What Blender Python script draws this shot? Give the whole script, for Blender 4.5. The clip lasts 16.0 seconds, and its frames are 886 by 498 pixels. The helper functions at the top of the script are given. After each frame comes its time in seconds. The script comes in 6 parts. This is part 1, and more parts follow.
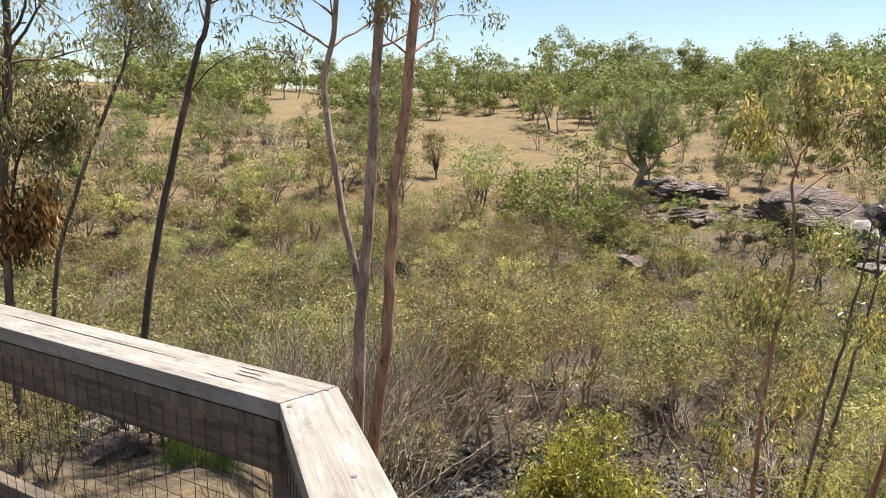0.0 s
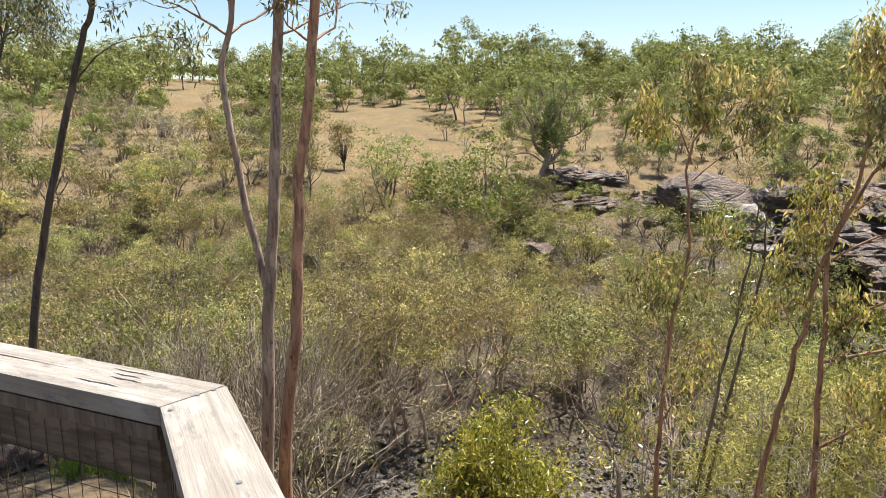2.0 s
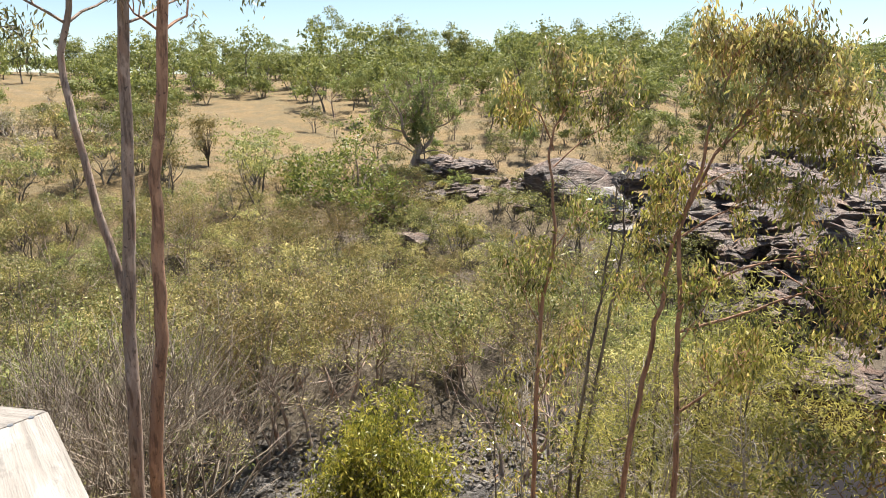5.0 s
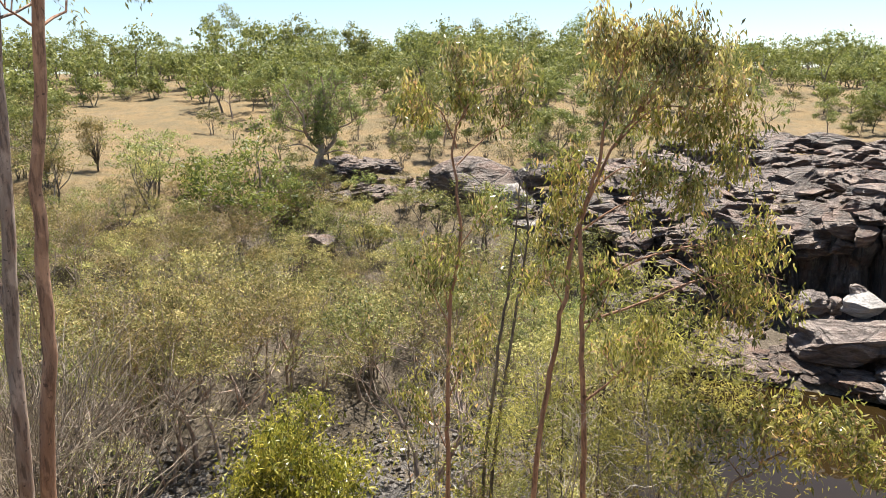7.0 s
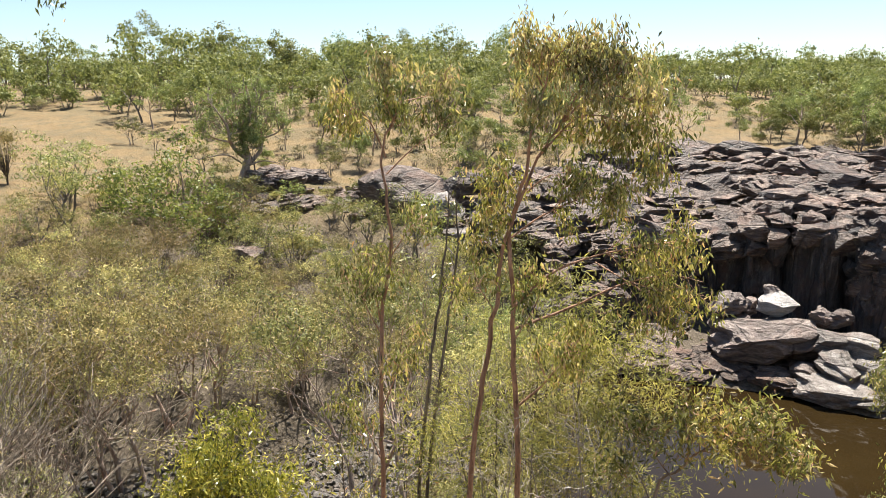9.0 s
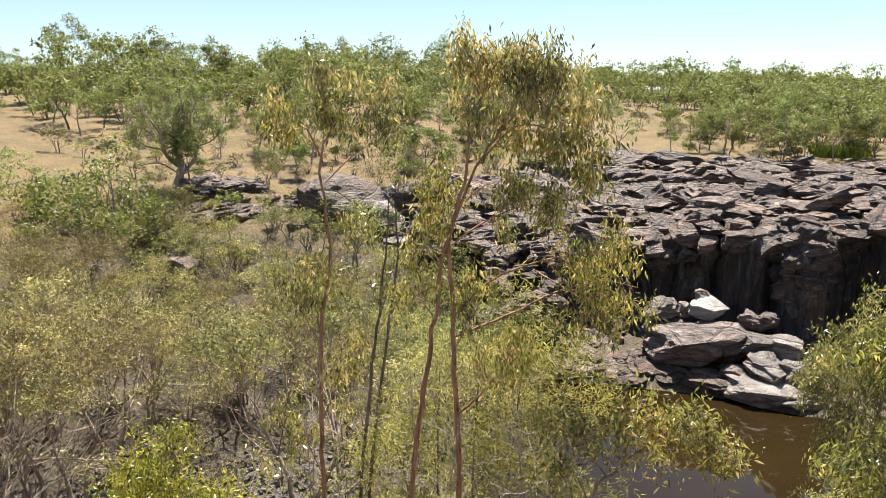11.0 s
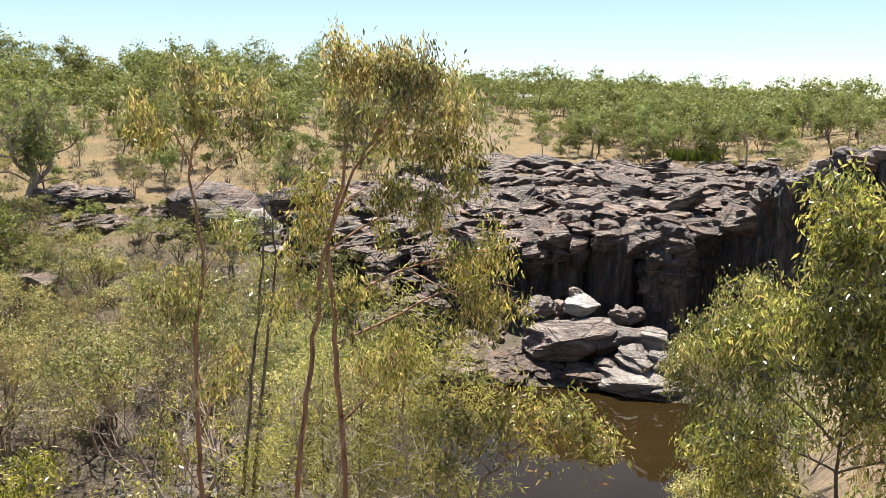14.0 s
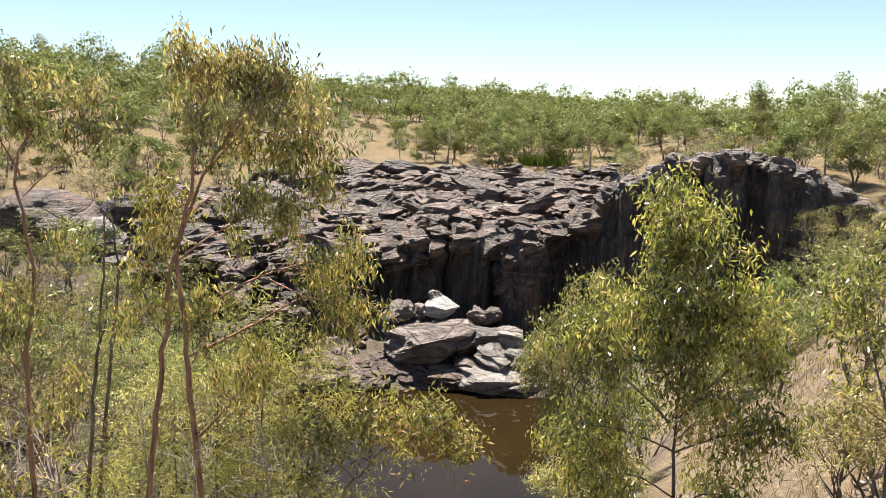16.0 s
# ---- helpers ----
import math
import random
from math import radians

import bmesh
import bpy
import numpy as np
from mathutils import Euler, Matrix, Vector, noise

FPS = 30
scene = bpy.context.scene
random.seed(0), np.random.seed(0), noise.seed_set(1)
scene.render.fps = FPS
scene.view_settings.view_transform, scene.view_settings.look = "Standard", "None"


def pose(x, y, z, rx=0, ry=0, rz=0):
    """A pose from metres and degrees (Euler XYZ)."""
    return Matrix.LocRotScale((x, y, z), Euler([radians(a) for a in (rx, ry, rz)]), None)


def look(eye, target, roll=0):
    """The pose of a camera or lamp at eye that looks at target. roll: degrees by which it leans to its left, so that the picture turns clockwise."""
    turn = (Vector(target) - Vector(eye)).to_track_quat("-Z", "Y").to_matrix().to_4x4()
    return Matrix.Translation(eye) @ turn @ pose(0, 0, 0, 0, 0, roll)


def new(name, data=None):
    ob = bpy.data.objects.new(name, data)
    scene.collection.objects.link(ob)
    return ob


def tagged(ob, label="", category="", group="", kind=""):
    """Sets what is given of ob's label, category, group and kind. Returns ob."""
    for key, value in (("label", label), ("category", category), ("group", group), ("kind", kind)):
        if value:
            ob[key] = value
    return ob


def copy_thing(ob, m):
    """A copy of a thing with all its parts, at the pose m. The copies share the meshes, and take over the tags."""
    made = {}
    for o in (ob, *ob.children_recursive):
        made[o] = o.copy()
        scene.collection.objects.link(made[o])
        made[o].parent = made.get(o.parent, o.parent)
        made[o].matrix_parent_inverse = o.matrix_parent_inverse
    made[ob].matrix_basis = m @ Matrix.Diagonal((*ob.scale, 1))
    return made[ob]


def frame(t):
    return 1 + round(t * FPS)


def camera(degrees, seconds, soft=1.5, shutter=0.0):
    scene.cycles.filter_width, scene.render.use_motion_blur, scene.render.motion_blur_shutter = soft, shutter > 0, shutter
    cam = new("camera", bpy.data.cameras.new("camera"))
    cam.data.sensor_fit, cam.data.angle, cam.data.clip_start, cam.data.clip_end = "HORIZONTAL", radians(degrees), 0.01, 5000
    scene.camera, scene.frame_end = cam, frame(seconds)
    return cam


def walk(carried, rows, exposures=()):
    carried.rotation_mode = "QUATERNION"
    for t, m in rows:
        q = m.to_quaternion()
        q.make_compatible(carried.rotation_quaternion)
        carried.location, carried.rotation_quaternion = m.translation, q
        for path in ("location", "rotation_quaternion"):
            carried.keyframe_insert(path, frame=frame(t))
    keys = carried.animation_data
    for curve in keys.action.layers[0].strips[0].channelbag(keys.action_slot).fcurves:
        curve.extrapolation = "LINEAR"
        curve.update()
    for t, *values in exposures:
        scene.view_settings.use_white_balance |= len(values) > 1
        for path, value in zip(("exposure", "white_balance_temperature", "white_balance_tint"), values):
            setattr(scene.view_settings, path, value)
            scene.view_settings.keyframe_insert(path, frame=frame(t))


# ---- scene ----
cam = camera(63.4, 16.0, soft=0.75)
PATH = [
    (0, pose(0.000, 0.000, 1.650, 79.24, -0.56, -0.00)),
    (0.5, pose(0.011, 0.017, 1.643, 79.09, -0.57, -1.80)),
    (1, pose(0.023, 0.039, 1.635, 78.89, -0.57, -3.57)),
    (1.5, pose(0.032, 0.058, 1.627, 78.78, -0.58, -5.46)),
    (2, pose(0.039, 0.071, 1.621, 78.62, -0.45, -7.25)),
    (2.5, pose(0.047, 0.079, 1.616, 78.45, -0.34, -9.04)),
    (3, pose(0.056, 0.084, 1.612, 78.31, -0.13, -10.80)),
    (3.5, pose(0.068, 0.094, 1.609, 78.24, -0.04, -12.55)),
    (6, pose(0.127, 0.168, 1.606, 77.77, 0.53, -21.13)),
    (6.5, pose(0.136, 0.179, 1.604, 77.76, 0.61, -23.17)),
    (7, pose(0.146, 0.185, 1.598, 77.83, 0.65, -25.08)),
    (7.5, pose(0.150, 0.189, 1.593, 77.96, 0.70, -26.82)),
    (8, pose(0.148, 0.190, 1.591, 78.16, 0.74, -28.38)),
    (8.5, pose(0.145, 0.189, 1.595, 78.33, 0.70, -29.57)),
    (11, pose(0.145, 0.167, 1.599, 79.14, 0.17, -35.47)),
    (11.5, pose(0.151, 0.164, 1.594, 79.26, 0.07, -36.65)),
    (12, pose(0.156, 0.162, 1.589, 79.34, -0.02, -37.90)),
    (12.5, pose(0.159, 0.161, 1.582, 79.44, -0.02, -39.12)),
    (13, pose(0.159, 0.162, 1.577, 79.49, -0.02, -40.68)),
    (13.5, pose(0.160, 0.162, 1.572, 79.51, -0.01, -42.64)),
    (14, pose(0.162, 0.161, 1.567, 79.59, 0.05, -45.09)),
    (14.5, pose(0.164, 0.158, 1.563, 79.67, -0.04, -48.04)),
    (15, pose(0.166, 0.155, 1.560, 79.76, -0.17, -51.19)),
    (15.5, pose(0.167, 0.150, 1.559, 79.87, -0.30, -53.94)),
    (16, pose(0.171, 0.143, 1.558, 80.05, -0.66, -56.30)),
]
walk(cam, PATH, exposures=[(0.0, 1.33), (3.5, 1.4), (6.0, 1.47), (8.5, 1.5), (12.0, 1.47), (16.0, 1.47)])

# ---- light ----
SUN_AZ, SUN_EL = 46.0, 66.0
world = bpy.data.worlds.new("sky")
scene.world = world
world.use_nodes = True
wn = world.node_tree.nodes
sky = wn.new("ShaderNodeTexSky")
sky.sky_type = "NISHITA"
sky.sun_disc = False
sky.sun_elevation, sky.sun_rotation = radians(SUN_EL), radians(SUN_AZ)
sky.air_density, sky.dust_density, sky.ozone_density = 1.0, 0.2, 1.6
world.node_tree.links.new(sky.outputs[0], wn["Background"].inputs[0])
wn["Background"].inputs[1].default_value = 0.058
sun_data = bpy.data.lights.new("sun", "SUN")
sun_data.energy, sun_data.angle, sun_data.color = 5.0, radians(0.53), (1.0, 0.955, 0.88)
sun = new("sun", sun_data)
sa, se = radians(SUN_AZ), radians(SUN_EL)
sun.matrix_world = look((60 * math.sin(sa), 60 * math.cos(sa), 80), (60 * math.sin(sa) - math.sin(sa) * math.cos(se), 60 * math.cos(sa) - math.cos(sa) * math.cos(se), 80 - math.sin(se)))


# ---- materials ----
def nodes_of(name):
    m = bpy.data.materials.new(name)
    m.use_nodes = True
    t = m.node_tree
    return m, t, t.nodes["Principled BSDF"], t.nodes["Material Output"]


def add(t, kind, **inputs):
    n = t.nodes.new(kind)
    for k, v in inputs.items():
        n.inputs[k.replace("_", " ")].default_value = v
    return n


def ramp(t, src, stops):
    n = t.nodes.new("ShaderNodeValToRGB")
    e = n.color_ramp.elements
    while len(e) < len(stops):
        e.new(0.5)
    for el, (p, c) in zip(e, stops):
        el.position, el.color = p, (*c, 1)
    t.links.new(src, n.inputs[0])
    return n.outputs[0]


def mixed(t, fac, a, b, mode="MIX"):
    n = t.nodes.new("ShaderNodeMix")
    n.data_type, n.blend_type = "RGBA", mode
    for sock, v in ((n.inputs[0], fac), (n.inputs[6], a), (n.inputs[7], b)):
        if isinstance(v, bpy.types.NodeSocket):
            t.links.new(v, sock)
        elif isinstance(v, (int, float)):
            sock.default_value = v
        else:
            sock.default_value = (*v, 1)
    return n.outputs[2]


def math_node(t, op, a, b=0.0, clamp=False):
    n = t.nodes.new("ShaderNodeMath")
    n.operation, n.use_clamp = op, clamp
    for sock, v in ((n.inputs[0], a), (n.inputs[1], b)):
        if isinstance(v, bpy.types.NodeSocket):
            t.links.new(v, sock)
        else:
            sock.default_value = v
    return n.outputs[0]


def noise_tex(t, vec, scale, detail=5.0, rough=0.6):
    n = add(t, "ShaderNodeTexNoise", Scale=scale, Detail=detail, Roughness=rough)
    t.links.new(vec, n.inputs["Vector"])
    return n.outputs["Fac"]


def coords(t, kind="Object", stretch=(1, 1, 1)):
    if kind == "World":
        src = t.nodes.new("ShaderNodeNewGeometry").outputs["Position"]
    else:
        src = t.nodes.new("ShaderNodeTexCoord").outputs[kind]
    m = add(t, "ShaderNodeMapping", Scale=stretch)
    t.links.new(src, m.inputs["Vector"])
    return m.outputs["Vector"]


def bump(t, bsdf, height, strength, dist):
    n = add(t, "ShaderNodeBump", Strength=strength, Distance=dist)
    t.links.new(height, n.inputs["Height"])
    t.links.new(n.outputs[0], bsdf.inputs["Normal"])


def leaf_material(name, tones, through_light=0.35, rough=0.42, vary=0.35, gloss=0.25, shift=0.05):
    """Leaves: tones spread leaf by leaf, a shift tree by tree, gloss and light let through."""
    m, t, b, out = nodes_of(name)
    geo = t.nodes.new("ShaderNodeNewGeometry")
    info = t.nodes.new("ShaderNodeObjectInfo")
    col = ramp(t, geo.outputs["Random Per Island"], tones)
    hue = add(t, "ShaderNodeHueSaturation")
    t.links.new(col, hue.inputs["Color"])
    t.links.new(math_node(t, "ADD", math_node(t, "MULTIPLY", info.outputs["Random"], shift), 0.5 - shift / 2), hue.inputs["Hue"])
    t.links.new(math_node(t, "ADD", math_node(t, "MULTIPLY", info.outputs["Random"], vary), 1.0 - vary / 2), hue.inputs["Value"])
    # metre-wide patches of duller and brighter leaf tone
    spray = ramp(t, noise_tex(t, coords(t, "World"), 1.1, 3.0, 0.6), [(0.37, (0.5, 0.54, 0.48)), (0.5, (1.0, 1.0, 0.92)), (0.63, (1.45, 1.34, 1.2))])
    toned = mixed(t, 1.0, hue.outputs[0], spray, "MULTIPLY")
    t.links.new(toned, b.inputs["Base Color"])
    b.inputs["Roughness"].default_value = rough
    b.inputs["Specular IOR Level"].default_value = gloss
    tl = t.nodes.new("ShaderNodeBsdfTranslucent")
    t.links.new(mixed(t, 0.5, toned, (0.9, 0.95, 0.45), "MULTIPLY"), tl.inputs["Color"])
    mx = add(t, "ShaderNodeMixShader", Fac=through_light)
    t.links.new(b.outputs[0], mx.inputs[1])
    t.links.new(tl.outputs[0], mx.inputs[2])
    t.links.new(mx.outputs[0], out.inputs["Surface"])
    return m


def bark_material(name, low, high, patch, scale=6.0, stretch=(1, 1, 0.18), patchy=(0.52, 0.62)):
    m, t, b, out = nodes_of(name)
    v = coords(t, "Object", stretch)
    fine = noise_tex(t, v, scale, 8.0, 0.65)
    wide = noise_tex(t, coords(t, "Object", (1, 1, 0.4)), scale * 0.3, 3.0)
    col = ramp(t, fine, [(0.3, low), (0.7, high)])
    col = mixed(t, ramp(t, wide, [(patchy[0], (0, 0, 0)), (patchy[1], (1, 1, 1))]), col, patch)
    # flaking strips, scars and knots
    strip = noise_tex(t, coords(t, "Object", (1.6, 1.6, 0.22)), scale * 1.1, 6.0, 0.7)
    col = mixed(t, ramp(t, strip, [(0.52, (0, 0, 0)), (0.6, (0.7, 0.7, 0.7))]), col, tuple(0.5 * c for c in low))
    knot = noise_tex(t, coords(t, "Object"), scale * 1.5, 2.0, 0.5)
    col = mixed(t, ramp(t, knot, [(0.66, (0, 0, 0)), (0.7, (0.8, 0.8, 0.8))]), col, tuple(0.35 * c for c in low))
    pale = noise_tex(t, coords(t, "Object", (1, 1, 0.5)), scale * 0.55, 5.0, 0.6)
    col = mixed(t, ramp(t, pale, [(0.56, (0, 0, 0)), (0.64, (0.6, 0.6, 0.6))]), col, tuple(min(1.0, 1.3 * c) for c in high))
    t.links.new(col, b.inputs["Base Color"])
    b.inputs["Roughness"].default_value = 0.75
    bump(t, b, math_node(t, "ADD", fine, strip), 0.9, 0.03)
    return m


def rock_material(name, dark, mid, light, rust, grain=(0.5, 0.5, 2.4)):
    m, t, b, out = nodes_of(name)
    v = coords(t, "World")
    flat = coords(t, "World", grain)
    n1 = noise_tex(t, v, 0.55, 6.0, 0.62)
    n2 = noise_tex(t, flat, 1.7, 9.0, 0.7)
    n3 = noise_tex(t, v, 5.5, 6.0, 0.7)
    col = ramp(t, n2, [(0.28, dark), (0.5, mid), (0.72, light)])
    col = mixed(t, ramp(t, n1, [(0.5, (0, 0, 0)), (0.68, (0.75, 0.75, 0.75))]), col, rust)
    col = mixed(t, ramp(t, n3, [(0.58, (0, 0, 0)), (0.72, (0.6, 0.6, 0.6))]), col, light)
    # open joints between the blocks
    warp = add(t, "ShaderNodeMix")
    warp.data_type, warp.inputs[0].default_value = "VECTOR", 0.22
    wob = add(t, "ShaderNodeTexNoise", Scale=0.9, Detail=3.0)
    cell = add(t, "ShaderNodeTexVoronoi", Scale=0.55)
    cell.feature = "DISTANCE_TO_EDGE"
    t.links.new(v, wob.inputs["Vector"])
    t.links.new(coords(t, "World", tuple(min(g, 1.2) for g in grain)), warp.inputs[4])
    t.links.new(wob.outputs["Color"], warp.inputs[5])
    t.links.new(warp.outputs[1], cell.inputs["Vector"])
    joint = ramp(t, cell.outputs["Distance"], [(0.0, (1, 1, 1)), (0.035, (0, 0, 0))])
    col = mixed(t, math_node(t, "MULTIPLY", joint, 0.55), col, tuple(0.6 * c for c in dark))
    info = t.nodes.new("ShaderNodeObjectInfo")
    hue = add(t, "ShaderNodeHueSaturation")
    t.links.new(col, hue.inputs["Color"])
    t.links.new(math_node(t, "ADD", math_node(t, "MULTIPLY", info.outputs["Random"], 0.6), 0.6), hue.inputs["Value"])
    t.links.new(hue.outputs[0], b.inputs["Base Color"])
    b.inputs["Roughness"].default_value = 0.62
    bump(t, b, math_node(t, "SUBTRACT", math_node(t, "ADD", n2, math_node(t, "MULTIPLY", n3, 0.4)), math_node(t, "MULTIPLY", joint, 0.3)), 1.0, 0.6)
    return m


def ground_material():
    """Straw-coloured dry grass on the hill, pink dirt on the bare bank, grey litter on the gorge floor."""
    m, t, b, out = nodes_of("dry_ground")
    v = coords(t, "World")
    geo = t.nodes.new("ShaderNodeNewGeometry")
    xyz = t.nodes.new("ShaderNodeSeparateXYZ")
    t.links.new(geo.outputs["Position"], xyz.inputs[0])
    wide = noise_tex(t, v, 0.045, 5.0)
    mid = noise_tex(t, v, 0.35, 6.0, 0.65)
    fine = noise_tex(t, v, 4.0, 8.0, 0.75)
    straw = ramp(t, fine, [(0.3, (0.095, 0.06, 0.023)), (0.52, (0.185, 0.121, 0.048)), (0.72, (0.28, 0.196, 0.088))])
    scrub = ramp(t, fine, [(0.3, (0.075, 0.056, 0.024)), (0.6, (0.15, 0.112, 0.05)), (0.75, (0.22, 0.165, 0.08))])
    dirt = ramp(t, fine, [(0.3, (0.1, 0.068, 0.038)), (0.5, (0.2, 0.138, 0.082)), (0.68, (0.31, 0.235, 0.15))])
    litter = ramp(t, fine, [(0.3, (0.03, 0.022, 0.014)), (0.52, (0.095, 0.073, 0.048)), (0.7, (0.2, 0.162, 0.118))])
    hill = mixed(t, ramp(t, mid, [(0.45, (0, 0, 0)), (0.56, (0.85, 0.85, 0.85))]), straw, scrub)
    hill = mixed(t, ramp(t, wide, [(0.55, (0, 0, 0)), (0.7, (0.6, 0.6, 0.6))]), hill, dirt)
    z = math_node(t, "ADD", xyz.outputs["Z"], math_node(t, "MULTIPLY", math_node(t, "SUBTRACT", mid, 0.5), 9.0))
    low = math_node(t, "MULTIPLY", math_node(t, "ADD", z, 6.5), -0.25, True)
    col = mixed(t, low, hill, litter)
    # the bare bank beside the lookout
    near = math_node(t, "MULTIPLY", math_node(t, "SUBTRACT", xyz.outputs["X"], math_node(t, "ADD", math_node(t, "MULTIPLY", xyz.outputs["Y"], 3.2), 0.5)), 0.5, True)
    near = math_node(t, "MULTIPLY", near, ramp(t, mid, [(0.34, (0.35, 0.35, 0.35)), (0.5, (1, 1, 1))]))
    near = math_node(t, "MULTIPLY", near, math_node(t, "MULTIPLY", math_node(t, "SUBTRACT", 56.0, xyz.outputs["X"]), 0.2, True))
    col = mixed(t, near, col, dirt)
    # trodden earth below the railing, darkened with litter tones for the trees' shade
    foot = math_node(t, "MULTIPLY", math_node(t, "SUBTRACT", -2.0, xyz.outputs["X"]), 0.6, True)
    foot = math_node(t, "MULTIPLY", foot, 0.6)
    foot = math_node(t, "MULTIPLY", foot, math_node(t, "MULTIPLY", math_node(t, "SUBTRACT", math_node(t, "ADD", 17.0, math_node(t, "MULTIPLY", mid, 6.0)), xyz.outputs["Y"]), 0.4, True))
    col = mixed(t, foot, col, mixed(t, 0.6, dirt, litter))
    # bare rock wherever the land is steep
    nrm = t.nodes.new("ShaderNodeSeparateXYZ")
    t.links.new(geo.outputs["True Normal"], nrm.inputs[0])
    stone = ramp(t, fine, [(0.3, (0.012, 0.009, 0.008)), (0.55, (0.05, 0.038, 0.033)), (0.75, (0.12, 0.095, 0.085))])
    col = mixed(t, math_node(t, "MULTIPLY", math_node(t, "SUBTRACT", 0.5, nrm.outputs["Z"]), 8.0, True), col, stone)
    t.links.new(col, b.inputs["Base Color"])
    b.inputs["Roughness"].default_value = 0.95
    bump(t, b, math_node(t, "ADD", fine, mid), 0.8, 0.25)
    return m


def water_material():
    m, t, b, out = nodes_of("brown_water")
    v = coords(t, "World")
    n = noise_tex(t, v, 1.6, 3.0)
    w = noise_tex(t, v, 0.12, 3.0)
    t.links.new(ramp(t, w, [(0.35, (0.014, 0.0085, 0.003)), (0.7, (0.022, 0.014, 0.005))]), b.inputs["Base Color"])
    b.inputs["Roughness"].default_value = 0.03
    b.inputs["IOR"].default_value = 1.333
    bump(t, b, n, 0.04, 0.03)
    return m


def timber_material(name, tones, along):
    m, t, b, out = nodes_of(name)
    stretch = [26.0, 26.0, 26.0]
    stretch[along] = 0.9
    v = coords(t, "Object", stretch)
    grain = noise_tex(t, v, 2.2, 8.0, 0.7)
    wide = noise_tex(t, coords(t, "Object"), 5.0, 4.0)
    col = ramp(t, grain, [(0.28, tones[0]), (0.5, tones[1]), (0.72, tones[2])])
    col = mixed(t, ramp(t, wide, [(0.45, (0, 0, 0)), (0.75, (0.5, 0.5, 0.5))]), col, tones[0])
    blot = noise_tex(t, coords(t, "Object", tuple(2.2 if k == along else 6.0 for k in range(3))), 3.2, 7.0, 0.7)
    col = mixed(t, ramp(t, blot, [(0.53, (0, 0, 0)), (0.66, (0.75, 0.75, 0.75))]), col, tuple(0.42 * c for c in tones[1]))
    pale = noise_tex(t, coords(t, "Object", tuple(1.5 if k == along else 5.0 for k in range(3))), 4.1, 6.0, 0.65)
    col = mixed(t, ramp(t, pale, [(0.52, (0, 0, 0)), (0.62, (0.6, 0.6, 0.6))]), col, tuple(1.12 * c for c in tones[2]))
    t.links.new(col, b.inputs["Base Color"])
    b.inputs["Roughness"].default_value = 0.8
    bump(t, b, math_node(t, "ADD", grain, math_node(t, "MULTIPLY", blot, 0.6)), 0.9, 0.007)
    return m


GUM_LEAF = leaf_material("gum_leaf", [(0.0, (0.12, 0.13, 0.046)), (0.5, (0.235, 0.245, 0.09)), (0.9, (0.37, 0.355, 0.15)), (1.0, (0.45, 0.33, 0.18))], 0.34, 0.5, 0.65, 0.25)
NEAR_LEAF = leaf_material("young_gum_leaf", [(0.0, (0.09, 0.09, 0.022)), (0.5, (0.29, 0.283, 0.078)), (0.76, (0.48, 0.44, 0.155)), (0.9, (0.6, 0.48, 0.26)), (1.0, (0.46, 0.25, 0.14))], 0.46, 0.22, 0.1, 1.0, 0.0)
GOLD_LEAF = leaf_material("golden_gum_leaf", [(0.0, (0.11, 0.1, 0.032)), (0.4, (0.295, 0.27, 0.1)), (0.7, (0.47, 0.415, 0.19)), (0.88, (0.58, 0.47, 0.28)), (1.0, (0.45, 0.26, 0.15))], 0.44, 0.22, 0.0, 1.0, 0.0)
GREEN_LEAF = leaf_material("green_gum_leaf", [(0.0, (0.075, 0.085, 0.02)), (0.45, (0.29, 0.295, 0.075)), (0.85, (0.54, 0.5, 0.18)), (1.0, (0.58, 0.42, 0.22))], 0.5, 0.24, 0.1, 1.0, 0.0)
FAR_LEAF = leaf_material("hill_gum_leaf", [(0.0, (0.155, 0.175, 0.062)), (0.5, (0.215, 0.232, 0.088)), (1.0, (0.29, 0.296, 0.122))], 0.36, 0.6, 0.5, 0.2)
SCRUB_LEAF = leaf_material("scrub_leaf", [(0.0, (0.19, 0.168, 0.076)), (0.45, (0.31, 0.272, 0.124)), (0.9, (0.42, 0.352, 0.172)), (1.0, (0.44, 0.32, 0.19))], 0.34, 0.6, 0.8, 0.15)
BROAD_LEAF = leaf_material("broad_gum_leaf", [(0.0, (0.08, 0.115, 0.03)), (0.5, (0.16, 0.21, 0.06)), (1.0, (0.28, 0.32, 0.1))], 0.45, 0.45, 0.1, 0.3)
FEATHER_LEAF = leaf_material("feathery_leaf", [(0.0, (0.2, 0.195, 0.05)), (1.0, (0.5, 0.455, 0.17))], 0.5, 0.5, 0.05, 0.35, 0.0)
LIME_LEAF = leaf_material("lime_leaf", [(0.0, (0.09, 0.098, 0.014)), (0.5, (0.3, 0.295, 0.05)), (1.0, (0.56, 0.49, 0.13))], 0.4, 0.35, 0.05, 0.5, 0.0)
DEAD_LEAF = leaf_material("dead_leaf", [(0.0, (0.12, 0.045, 0.022)), (0.5, (0.29, 0.12, 0.055)), (1.0, (0.44, 0.23, 0.12))], 0.35, 0.6, 0.1)
BARK_PALE = bark_material("pale_bark", (0.24, 0.17, 0.13), (0.46, 0.37, 0.3), (0.33, 0.2, 0.13))
BARK_PINK = bark_material("pink_grey_bark", (0.2, 0.135, 0.1), (0.5, 0.38, 0.3), (0.34, 0.21, 0.145), 7.0)
